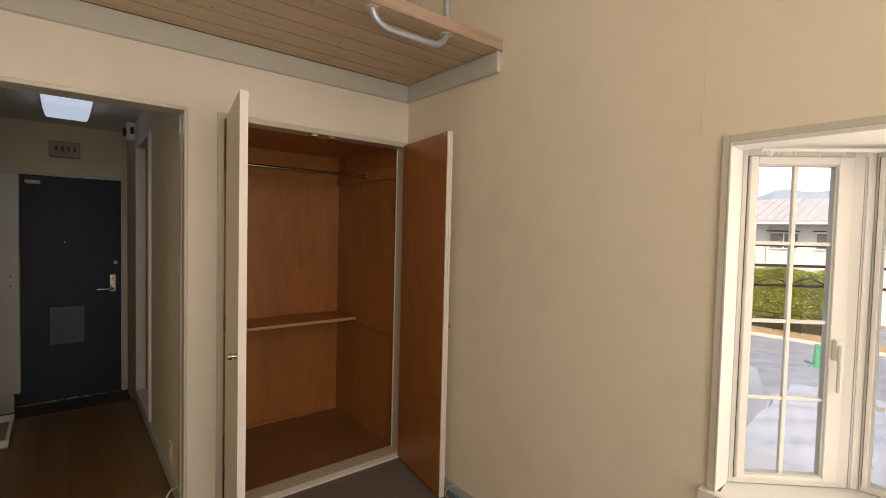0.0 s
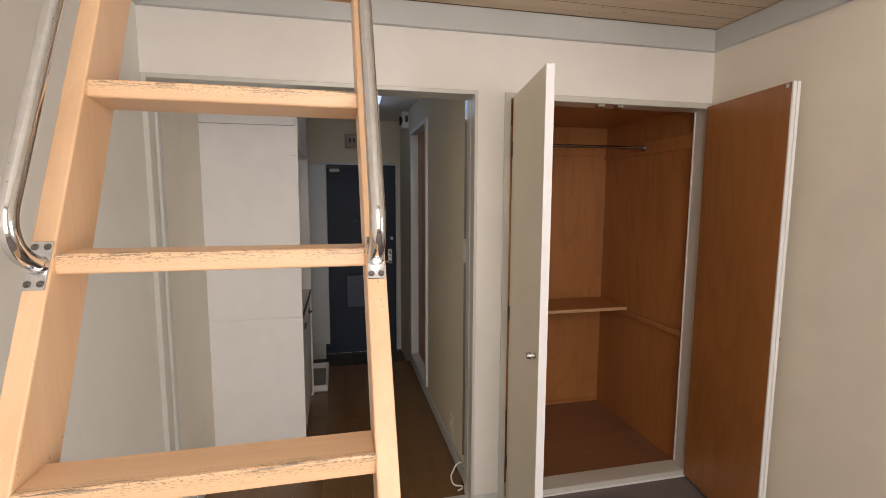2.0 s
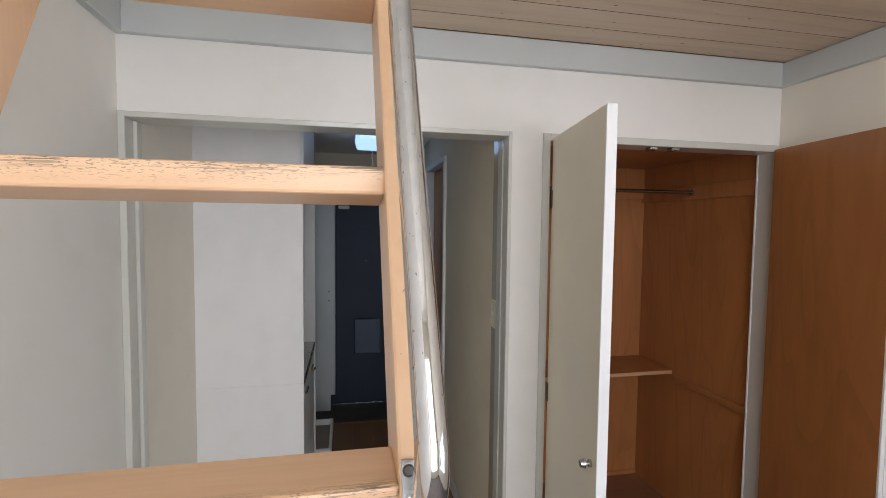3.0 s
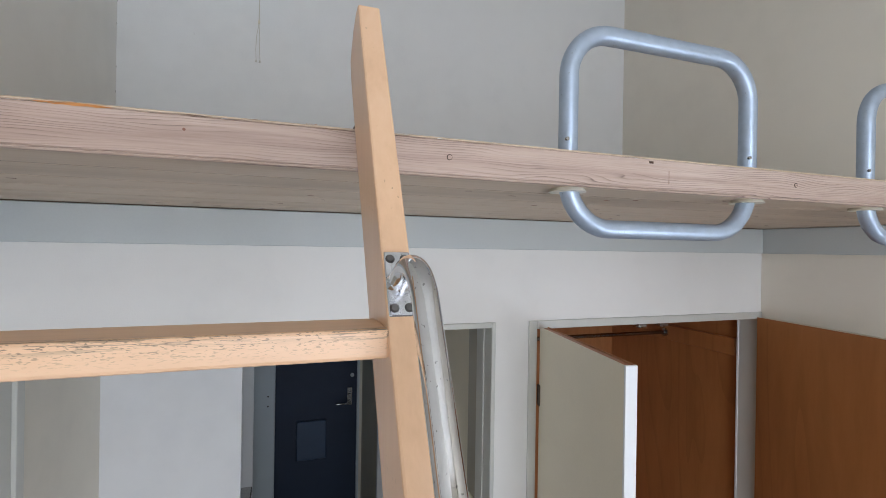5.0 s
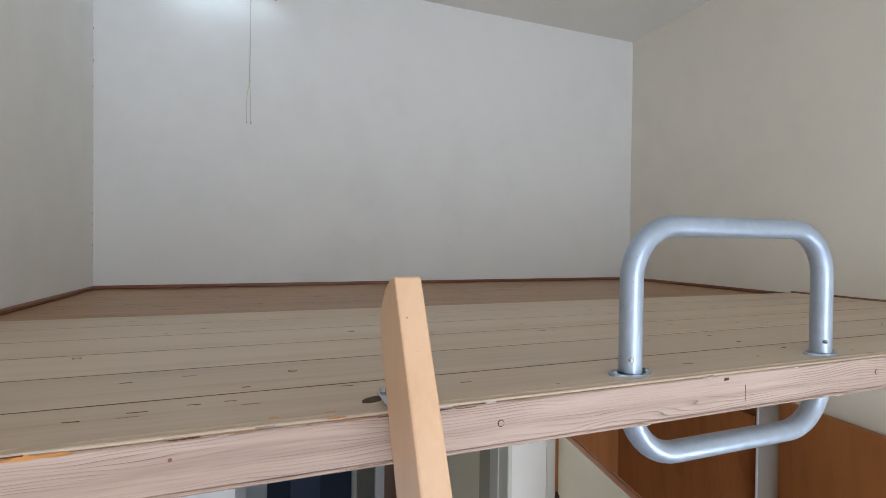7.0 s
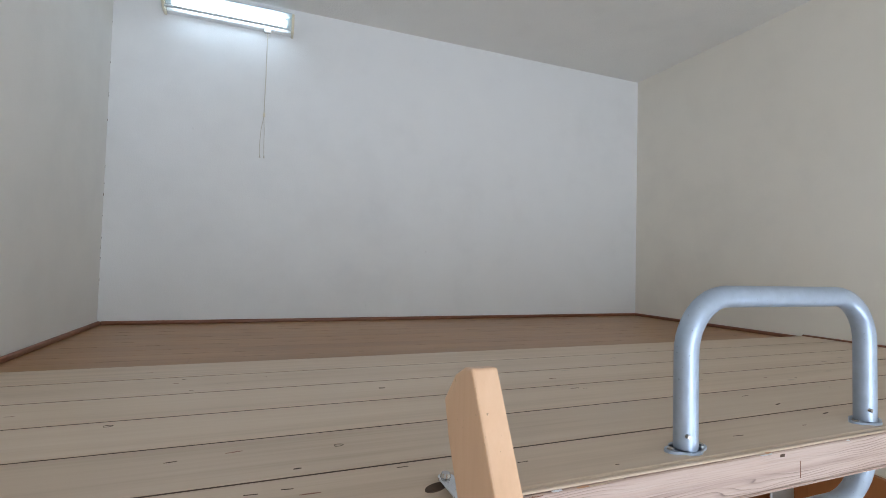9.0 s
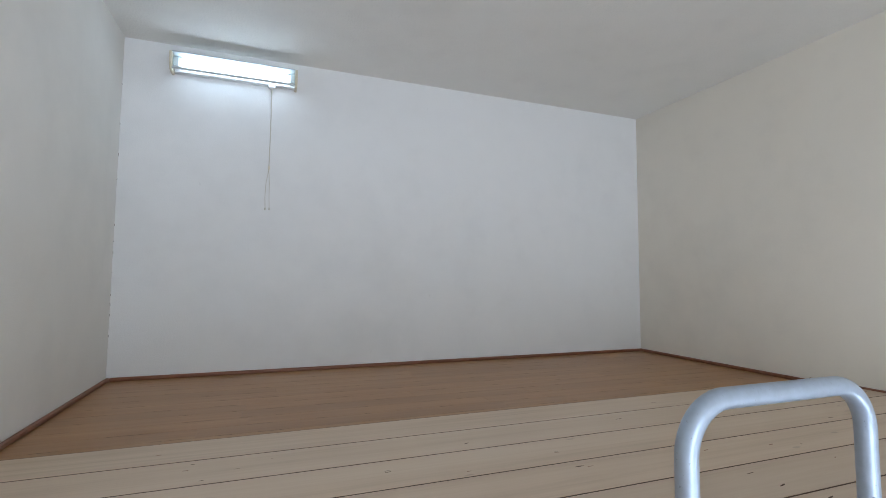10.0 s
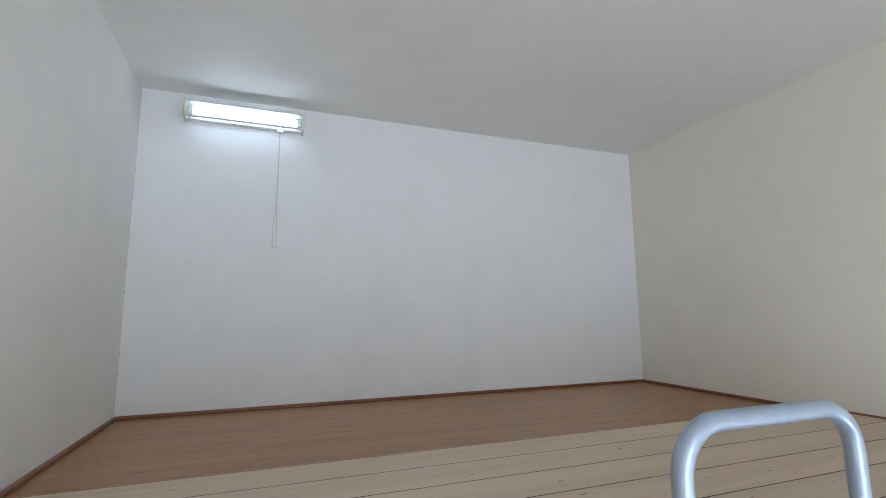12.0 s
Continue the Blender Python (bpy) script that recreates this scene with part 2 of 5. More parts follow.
def growth_lines(m, gap=0.0034, sway=2.2, amount=0.92):
    """Thin dark year lines along x that bend now and then into long pointed ovals."""
    nt = m.node_tree
    b = nt.nodes["Principled BSDF"]
    old = b.inputs["Base Color"].links[0].from_socket
    sep = nt.nodes.new("ShaderNodeSeparateXYZ")
    nt.links.new(texcoord(nt), sep.inputs[0])
    bend = noise_tex(nt, texcoord(nt, (0.16, 1, 1)), 30, 2, 0.45)
    wave = noise_tex(nt, texcoord(nt, (0.12, 1, 1)), 160, 3, 0.5)
    u = calc(nt, "ADD", calc(nt, "MULTIPLY", sep.outputs["Z"], 1.0 / gap), calc(nt, "MULTIPLY", bend, sway * 6.0))
    u = calc(nt, "FRACT", calc(nt, "ADD", u, calc(nt, "MULTIPLY", wave, 0.5)))
    line = ramp(nt, u, [(0.0, grey(0.0)), (0.45, grey(0.05)), (0.76, grey(0.35)), (0.88, grey(1.0)), (0.96, grey(0.0))])
    weight = ramp(nt, noise_tex(nt, texcoord(nt, (0.10, 1, 1)), 45, 3, 0.6), [(0.40, grey(0.04)), (0.58, grey(1.0))])
    f = calc(nt, "MULTIPLY", calc(nt, "MULTIPLY", line, weight), amount)
    nt.links.new(mix(nt, f, old, (0.085, 0.047, 0.038)), b.inputs["Base Color"])
    return m


speckle(M_BEECH)
growth_lines(M_FASCIA, 0.0038, 1.3, 0.75)
M_RUNG = worn_rung("rung_beech", (0.66, 0.41, 0.235), (0.74, 0.475, 0.285), (0.79, 0.535, 0.34))
M_BROWNTRIM = wood("brown_trim", (0.16, 0.06, 0.03), (0.22, 0.085, 0.042), (0.28, 0.115, 0.06), 0, 0.4, 30, 0.05, 0.05)
M_JOINT = paint("joint_dark", (0.085, 0.05, 0.028), 0.8, 0.2, 0.1)
M_GROOVE = paint("groove_shade", (0.12, 0.077, 0.045), 0.8, 0.2, 0.1)
M_ORANGEWOOD = wood("fresh_split_wood", (0.55, 0.22, 0.06), (0.66, 0.30, 0.09), (0.72, 0.36, 0.13), 0, 0.6, 60, 0.05, 0.3)
M_SILVER = metal("silver_paint_pipe", (0.43, 0.51, 0.62), 0.36, 0.3, 0.2, 0.55)
M_CHROME = metal("chrome", (0.68, 0.68, 0.69), 0.05, 0.55)
M_BRASS = metal("brass", (0.60, 0.46, 0.24), 0.25)
M_STEEL = metal("steel", (0.50, 0.49, 0.47), 0.25)
M_RODSTEEL = metal("dull_chrome", (0.34, 0.33, 0.32), 0.18)
M_BRACKET = metal("bracket_steel", (0.60, 0.61, 0.63), 0.24, 0.6)
M_SCREW = metal("dull_screw", (0.17, 0.165, 0.16), 0.3)
M_HOOK = metal("tarnished_steel", (0.16, 0.13, 0.10), 0.35)
M_DARKSTEEL = metal("dark_steel", (0.06, 0.055, 0.05), 0.4)
M_CREAMDISC = paint("cream_plastic", (0.72, 0.68, 0.57), 0.4, 0.03, 0.02)
M_STEELDOOR = paint("steel_door_paint", (0.020, 0.033, 0.060), 0.6, 0.1, 0.1)
M_MAIL = paint("mail_box_paint", (0.038, 0.066, 0.115), 0.4, 0.08, 0.05)
M_GREYCAB = paint("grey_cabinet", (0.57, 0.62, 0.62), 0.4, 0.04, 0.04)
M_DARKIVORY = paint("dark_ivory", (0.36, 0.32, 0.25), 0.5, 0.06, 0.04)
M_GENKAN = paint("entry_concrete", (0.10, 0.09, 0.08), 0.6, 0.2, 0.2, 60)
M_PANINSIDE = paint("pan_inside", (0.33, 0.28, 0.22), 0.5, 0.1, 0.05)
M_PLASTIC = paint("white_plastic", (0.80, 0.80, 0.77), 0.35, 0.02, 0.02)
M_IVORY = paint("ivory_plastic", (0.72, 0.66, 0.50), 0.4, 0.03, 0.02)
M_BLACK = paint("black_plastic", (0.02, 0.02, 0.022), 0.4, 0.1, 0.02)
M_BLUE = paint("blue_cable", (0.05, 0.27, 0.60), 0.4, 0.05, 0.02)
M_CORD = paint("pull_cord", (0.60, 0.56, 0.47), 0.7, 0.1, 0.1)
M_GLASS = glass("window_glass")
M_HALLLIGHT = glow("hall_lamp_cover", (0.36, 0.60, 1.0), 0.42)
M_TUBE = glow("fluorescent_cover", (0.76, 0.91, 1.0), 1.65)
M_CAPGLASS = paint("lamp_end_plastic", (0.62, 0.70, 0.72), 0.3, 0.03, 0.02)
M_ASPHALT = paint("asphalt", (0.20, 0.25, 0.33), 0.9, 0.2, 0.5, 40)
M_LEAF = paint("hedge_leaf", (0.31, 0.37, 0.075), 0.6, 0.3, 0.1, 6)
M_HEDGECORE = paint("hedge_shade_core", (0.03, 0.035, 0.012), 0.9, 0.3, 0.2, 20)
M_DRYGRASS = paint("dry_grass", (0.36, 0.27, 0.17), 0.9, 0.25, 0.4, 30)
M_STUCCO = paint("house_stucco", (0.60, 0.63, 0.66), 0.8, 0.06, 0.2, 60)
M_ROOF = paint("metal_roof", (0.36, 0.39, 0.45), 0.5, 0.08, 0.1, 20)
M_HOUSEGLASS = paint("house_window", (0.12, 0.15, 0.17), 0.15, 0.1, 0.0)
# The hills' blue is distance haze put into the base colour.
M_HILL = paint("hazy_hill", (0.22, 0.30, 0.42), 1.0, 0.1, 0.0, 0.5)
M_COVER = paint("silver_cover", (0.26, 0.325, 0.43), 0.45, 0.08, 0.3, 8)
M_GREEN = paint("green_cone", (0.02, 0.30, 0.17), 0.45, 0.05, 0.05)
M_EXTERIOR = paint("outer_wall", (0.55, 0.53, 0.49), 0.8, 0.06, 0.3, 50)


# ---- building helpers ----
def place_of(ob):
    p = Vector((0, 0, 0))
    while ob is not None:
        p += ob.location
        ob = ob.parent
    return p


def thing(name, loc, label="", category="", group="", kind=""):
    ob = new(name)
    ob.empty_display_size = 0.05
    ob.location = loc
    return tagged(ob, label, category, group, kind)


def part(name, bm, material, parent=None, label="", at=None, smooth=False):
    """Links a bmesh, given in world places, as one mesh object, with its origin at `at` or at its parent's."""
    base = place_of(parent) if parent else Vector((0, 0, 0))
    origin = Vector(at) if at is not None else base
    bmesh.ops.translate(bm, vec=-origin, verts=bm.verts)
    bmesh.ops.recalc_face_normals(bm, faces=bm.faces)
    me = bpy.data.meshes.new(name)
    bm.to_mesh(me)
    bm.free()
    me.materials.append(material)
    if smooth:
        me.shade_smooth()
        try:
            me.set_sharp_from_angle(angle=radians(38))
        except AttributeError:
            pass
    ob = new(name, me)
    ob.parent = parent
    ob.location = origin - base
    if label:
        tagged(ob, label)
    return ob


def box(bm, x0, x1, y0, y1, z0, z1, bev=0.0, seg=1):
    """Adds a box, with bevelled edges if asked."""
    r = bmesh.ops.create_cube(bm, size=1.0)
    vs = r["verts"]
    for v in vs:
        v.co = Vector((x0 + (v.co.x + 0.5) * (x1 - x0), y0 + (v.co.y + 0.5) * (y1 - y0), z0 + (v.co.z + 0.5) * (z1 - z0)))
    if bev:
        es = list({e for v in vs for e in v.link_edges})
        bmesh.ops.bevel(bm, geom=es, offset=bev, segments=seg, profile=0.5, affect="EDGES")
    return bm


def boxes(*specs, bev=0.0):
    bm = bmesh.new()
    for s in specs:
        box(bm, *s, bev=bev)
    return bm


def hull_prism(bm, outline, z0, z1):
    """A prism over a plan outline."""
    lo = [bm.verts.new((x, y, z0)) for x, y in outline]
    hi = [bm.verts.new((x, y, z1)) for x, y in outline]
    n = len(outline)
    bm.faces.new(lo[::-1])
    bm.faces.new(hi)
    for i in range(n):
        bm.faces.new((lo[i], lo[(i + 1) % n], hi[(i + 1) % n], hi[i]))
    return bm


def extrude_x(bm, outline, x0, x1):
    """A prism along x over an outline in y and z."""
    a = [bm.verts.new((x0, y, z)) for y, z in outline]
    b = [bm.verts.new((x1, y, z)) for y, z in outline]
    n = len(outline)
    bm.faces.new(a)
    bm.faces.new(b[::-1])
    for i in range(n):
        bm.faces.new((a[i], b[i], b[(i + 1) % n], a[(i + 1) % n]))
    return bm


def fillet(points, radius, steps=8, closed=False):
    """A polyline with its corners rounded by arcs."""
    pts = [Vector(p) for p in points]
    out = []
    n = len(pts)
    for i, p in enumerate(pts):
        if not closed and i in (0, n - 1):
            out.append(p)
            continue
        a, b = pts[i - 1] - p, pts[(i + 1) % n] - p
        la = a.length * (0.97 if i == 1 and not closed else 0.49)
        lb = b.length * (0.97 if i == n - 2 and not closed else 0.49)
        half = a.angle(b) / 2
        if half > 1.55:
            out.append(p)
            continue
        cut = min(radius / math.tan(half), la, lb)
        c = p + (a.normalized() + b.normalized()).normalized() * (cut / math.cos(half))
        s, e = p + a.normalized() * cut - c, p + b.normalized() * cut - c
        for k in range(steps + 1):
            out.append(c + s.normalized().slerp(e.normalized(), k / steps) * s.length)
    return out


def tube(bm, pts, r, seg=14, closed=False):
    """A pipe along a polyline."""
    pts = [Vector(p) for p in pts]
    n = len(pts)
    rings, up = [], None
    for i, p in enumerate(pts):
        d = (pts[(i + 1) % n] - pts[i - 1]) if closed else (pts[min(i + 1, n - 1)] - pts[max(i - 1, 0)])
        d.normalize()
        if up is None:
            up = d.orthogonal().normalized()
        up = (up - d * up.dot(d)).normalized()
        side = d.cross(up)
        rings.append([bm.verts.new(p + up * (r * math.cos(2 * math.pi * k / seg)) + side * (r * math.sin(2 * math.pi * k / seg))) for k in range(seg)])
    for i in range(n if closed else n - 1):
        a, b = rings[i], rings[(i + 1) % n]
        for k in range(seg):
            bm.faces.new((a[k], a[(k + 1) % seg], b[(k + 1) % seg], b[k]))
    if not closed:
        bm.faces.new(rings[0][::-1])
        bm.faces.new(rings[-1])
    return bm


def disc(bm, centre, axis, r, depth, seg=20, r2=None):
    """A short cylinder or cone round an axis."""
    q = Vector(axis).normalized().to_track_quat("Z", "Y").to_matrix().to_4x4()
    m = Matrix.Translation(centre) @ q
    bmesh.ops.create_cone(bm, cap_ends=True, segments=seg, radius1=r, radius2=r if r2 is None else r2, depth=depth, matrix=m)
    return bm


def moved(bm, m):
    bmesh.ops.transform(bm, matrix=m, verts=bm.verts)
    return bm


def structure(name, bm, material, label="", parent=None):
    return tagged(part(name, bm, material, parent), label, "", "", "structure")


# ---- sizes of the place ----
XL, XR = -2.53, 0.0          # room's side walls
YB, YS = 0.852, -4.1         # loft's back wall, room's far end
ZC = 3.658                   # ceiling
DECK_TOP, DECK_LOW, DECK_EDGE = 2.345, 2.29, -0.788
CLOSET_BACK = 0.92
WT = 0.12                    # wall thickness
HL, HR, HE = -2.50, -1.19, 2.76   # hall's side walls and end
HCEIL = 2.24
SILL, HEAD = 0.60, 1.705

# ---- large structure ----
structure("floor_room", boxes((XL - WT, XR + 0.1, YS - WT, 0.06, -0.12, 0.0)), M_CARPET, "grey-mauve short-pile carpet over the whole room")
structure("wall_west", boxes((XL - WT, XL, YS, 0.0, 0, DECK_LOW), (XL - WT, XL, YS, YB, DECK_LOW, ZC)), M_WEST, "cream embossed wallpaper on a plain side wall")
y0, y1 = -3.664, -1.801
structure("wall_east", boxes((XR, XR + 0.08, y1, 0.0, 0, DECK_LOW), (XR, XR + 0.08, y0, y1, 0, SILL - 0.04), (XR, XR + 0.08, y0, y1, 1.7225, DECK_LOW), (XR, XR + 0.08, YS, y0, 0, DECK_LOW), (XR, XR + 0.08, YS, YB, DECK_LOW, ZC), (XR + 0.022, XR + 0.08, 0.0, CLOSET_BACK + 0.1, -0.1, DECK_LOW), (-1.07, XR + 0.022, CLOSET_BACK + 0.022, CLOSET_BACK + 0.1, -0.1, DECK_LOW)), M_WALL, "cream embossed wallpaper on the wall with the bay window")
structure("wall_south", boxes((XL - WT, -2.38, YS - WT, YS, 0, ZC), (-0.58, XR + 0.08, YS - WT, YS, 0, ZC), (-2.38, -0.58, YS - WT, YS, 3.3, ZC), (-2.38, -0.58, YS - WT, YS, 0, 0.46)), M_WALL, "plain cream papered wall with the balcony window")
structure("wall_north", boxes((XL, -1.205, 0, WT, 1.95, DECK_LOW - 0.006), (-1.205, -1.08, 0, WT, 0, DECK_LOW - 0.006), (-1.08, XR, 0, WT, 1.95, DECK_LOW - 0.006)), M_NORTH, "cream papered wall around the closet and hall openings")
structure("wall_loft", boxes((XL - WT, XR + 0.08, YB, YB + WT, DECK_LOW, ZC)), M_LOFTWALL, "papered back wall of the sleeping loft, whitened for the bluish lamp")
structure("ceiling", boxes((XL - WT, XR + 0.08, YS - WT, YB + WT, ZC, ZC + 0.15)), M_CEIL, "white pebbled paper ceiling over loft and room")
structure("wall_hall_west", boxes((XL - WT, HL, 0.09, HE, -0.15, HCEIL)), M_WALL, "cream papered side wall of the hall")
structure("wall_hall_east", boxes((HR, HR + 0.1, WT, 1.26, -0.15, HCEIL), (HR, HR + 0.1, 1.94, HE, -0.15, HCEIL), (HR, HR + 0.1, 1.26, 1.94, 2.02, HCEIL), (HR, HR + 0.1, 1.26, 1.94, -0.15, 0.095)), M_HALLWALL, "yellow-toned papered hall wall, darkened for the dim hall, with a bathroom doorway")
structure("wall_hall_end", boxes((XL - WT, -2.02, HE, HE + WT, -0.15, HCEIL), (-1.215, HR + 0.1, HE, HE + WT, -0.15, HCEIL), (-2.02, -1.215, HE, HE + WT, 1.82, HCEIL)), M_HALLWALL, "yellow-toned papered end wall, darkened for the dim hall, over the front door")
structure("ceiling_hall", boxes((XL - WT, HR + 0.1, WT, HE + WT, HCEIL, 2.285)), M_CEIL, "white papered hall ceiling")
structure("floor_entry", boxes((HL, HR, 2.05, HE + WT, -0.25, -0.12)), M_GENKAN, "dark sunken entry floor by the front door")

# closet lining
CX0, CX1, CY0, CY1, CZ0, CZ1 = -1.05, 0.0, 0.06, 0.92, 0.02, 1.955
closet = thing("closet_lining", (-0.5, 0.5, 0), "orange-brown veneer lining inside the built-in closet", "closet", "", "structure")
part("back_panel", boxes((CX0, CX1 + 0.02, CY1, CY1 + 0.02, 0, CZ1)), M_VENEER, closet)
part("side_panel", boxes((CX1 + 0.001, CX1 + 0.02, 0.001, CY1, 0, CZ1)), M_VENEER, closet)
part("side_panel", boxes((CX0 - 0.02, CX0, WT - 0.02, CY1, 0, CZ1)), M_VENEER, closet)
part("top_panel", boxes((CX0 - 0.02, CX1 + 0.02, WT - 0.02, CY1 + 0.02, CZ1 + 0.001, CZ1 + 0.02)), M_VENEER, closet)
part("bottom_panel", boxes((CX0, CX1, CY0 + 0.04, CY1, 0.0, CZ0)), M_VENEER_FLOOR, closet, "dark red-brown closet floor")
part("cleat", boxes((CX1 - 0.018, CX1, 0.10, CY1, 0.735, 0.765), bev=0.002), M_VENEER, closet, "veneered shelf cleat")
part("cleat", boxes((CX0, CX0 + 0.018, 0.10, CY1, 0.735, 0.765), bev=0.002), M_VENEER, closet, "veneered shelf cleat")
part("cleat", boxes((CX1 - 0.016, CX1, 0.10, CY1, 1.745, 1.82), bev=0.002), M_VENEER, closet, "veneered rail cleat")
part("cleat", boxes((CX0, CX0 + 0.016, 0.10, CY1, 1.745, 1.82), bev=0.002), M_VENEER, closet, "veneered rail cleat")
part("back_cleat", boxes((CX0 + 0.016, CX1 - 0.016, CY1 - 0.016, CY1, 1.77, 1.82), bev=0.002), M_VENEER, closet)
part("skirting", boxes((CX0, CX1, CY1 - 0.01, CY1, CZ0, CZ0 + 0.025), bev=0.002), M_VENEER, closet)
shelf = part("closet_shelf", boxes((CX0 + 0.001, CX1 - 0.001, 0.608, CY1 - 0.001, 0.765, 0.785), bev=0.002), M_VENEER, None, "", (-0.5, 0.7, 0.765))
part("front_edge", boxes((CX0 + 0.002, CX1 - 0.002, 0.604, 0.6075, 0.765, 0.785), bev=0.0008), M_EDGE, shelf, "paler edge band")
tagged(shelf, "veneered closet shelf resting on side cleats", "shelf")
rod = thing("clothes_rail", (-0.5, 0.489, 1.78), "thin chrome clothes rail across the closet", "rail")
part("rod", tube(bmesh.new(), [(CX0 + 0.02, 0.489, 1.782), (CX1 - 0.02, 0.489, 1.782)], 0.0095), M_RODSTEEL, rod, smooth=True)
for x, s in ((CX0 + 0.02, 1), (CX1 - 0.02, -1)):
    part("end_socket", disc(bmesh.new(), (x, 0.489, 1.782), (1, 0, 0), 0.02, 0.008), M_STEEL, rod, smooth=True)

# closet frame and sill
cf = thing("closet_frame", (-0.54, 0, 0), "greige painted frame around the closet opening", "", "", "structure")
part("jamb", boxes((-1.08, -1.05, -0.008, 0.10, 0, 1.95), bev=0.002), M_TRIM, cf)
part("jamb", boxes((-0.019, -0.001, -0.008, 0.088, 0, 1.95), bev=0.002), M_TRIM, cf)
part("jamb_strip", boxes((-0.023, -0.0192, 0.079, 0.088, 0.034, 1.922), bev=0.001), M_WHITE, cf, "thin white strip on the jamb edge")
part("head", boxes((-1.05, -0.019, -0.008, 0.10, 1.922, 1.95), bev=0.002), M_TRIM, cf)
part("sill", boxes((-1.05, -0.019, -0.004, 0.10, 0.0, 0.034), bev=0.002), M_TRIM, cf)
part("sill_edging", boxes((-1.05, -0.019, -0.012, -0.004, 0.0, 0.012), bev=0.002), M_WHITE, cf, "white edging strip")
for x in (-0.60, -0.50):
    c = part("catch", boxes((x - 0.018, x + 0.018, 0.0, 0.035, 1.908, 1.922), bev=0.002), M_STEEL, cf, "steel magnetic catch")

# hall opening frame
hf = thing("hall_frame", (-1.87, 0, 0), "greige painted frame of the open hall doorway", "", "", "structure")
part("jamb", boxes((XL + 0.001, -2.507, -0.008, 0.115, 0, 1.95), bev=0.002), M_TRIM, hf)
part("jamb", boxes((-1.2185, -1.204, -0.008, 0.118, 0, 1.95), bev=0.002), M_TRIM, hf)
part("head", boxes((-2.507, -1.2185, -0.008, 0.118, 1.932, 1.95), bev=0.002), M_TRIM, hf)
part("stop", boxes((-2.507, -2.495, 0.05, 0.09, 0, 1.93), bev=0.002), M_TRIM, hf)
part("stop", boxes((-1.2225, -1.2185, 0.05, 0.09, 0, 1.93), bev=0.002), M_TRIM, hf)
part("threshold", boxes((-2.507, -1.2185, 0.05, 0.085, -0.01, 0.008), bev=0.003), M_TRIM, hf, "pale threshold strip")


def baseboard(name, spec, mat, label):
    return structure(name, boxes(spec, bev=0.003), mat, label)


baseboard("baseboard_east", (XR - 0.012, XR, YS, -0.012, 0, 0.055), M_LEDGER, "grey vinyl baseboard")
baseboard("baseboard_west", (XL, XL + 0.012, YS, -0.012, 0, 0.055), M_LEDGER, "grey vinyl baseboard")
baseboard("baseboard_north", (-1.207, -1.083, -0.01, 0, 0, 0.055), M_LEDGER, "grey vinyl baseboard")
baseboard("baseboard_hall_east", (HR - 0.012, HR, WT, 2.05, 0, 0.07), M_LEDGER, "grey vinyl baseboard in the hall")
baseboard("baseboard_hall_west", (HL, HL + 0.012, 0.12, 0.628, 0, 0.07), M_LEDGER, "grey vinyl baseboard in the hall")

structure("hall_strip", boxes((HR - 0.004, HR, WT + 0.001, 0.25, 0.0, 2.02), bev=0.001), M_GLOSS, "glossy greige lining strip beside the doorway")

# loft: ledgers under the deck
ledger = thing("loft_ledger", (-1.26, -0.02, 2.19), "grey-white painted ledger boards carrying the loft deck", "", "", "structure")
part("board", boxes((XL + 0.026, XR - 0.026, -0.026, 0.0, 2.19, DECK_LOW - 0.002), bev=0.002), M_LEDGER, ledger)
part("board", boxes((XR - 0.026, XR, -0.775, 0.0, 2.19, DECK_LOW - 0.002), bev=0.002), M_LEDGER, ledger)
part("board", boxes((XL, XL + 0.026, -0.775, 0.0, 2.19, DECK_LOW - 0.002), bev=0.002), M_LEDGER, ledger)

# ---- bay window ----
structure("window_sill", hull_prism(bmesh.new(), [(-0.035, -1.762), (0.0, -1.762), (0.0, -1.816), (0.11, -1.80), (0.415, -2.10), (0.415, -3.37), (0.10, -3.654), (0.0, -3.664), (0.0, -3.72), (-0.035, -3.72)], SILL - 0.035, SILL), M_WHITE, "white painted bay window sill board")
structure("bay_soffit", hull_prism(bmesh.new(), [(0.093, -1.8125), (0.10, -1.8125), (0.415, -2.11), (0.415, -3.37), (0.10, -3.654), (0.093, -3.654)], HEAD + 0.012, HEAD + 0.06), M_WHITE, "white soffit of the bay window")
wt = thing("window_trim", (0, -2.7, SILL), "greige trim around the bay window opening", "", "", "structure")
part("casing", boxes((-0.012, 0.0, -1.80, -1.778, SILL, 1.744), bev=0.002), M_TRIM, wt)
part("casing", boxes((-0.012, 0.0, -3.702, -3.67, SILL, 1.744), bev=0.002), M_TRIM, wt)
part("casing", boxes((-0.012, 0.0, -3.67, -1.80, 1.722, 1.744), bev=0.002), M_TRIM, wt)
part("lining", boxes((-0.014, 0.086, -1.807, -1.8005, SILL, 1.722), bev=0.001), M_WHITE, wt, "white lining board")
part("lining", boxes((-0.014, 0.087, -3.654, -1.807, 1.708, 1.7215), bev=0.001), M_WHITE, wt, "white head lining board")
part("lining", boxes((-0.014, 0.082, -3.669, -3.654, SILL, HEAD), bev=0.001), M_WHITE, wt, "white lining board")


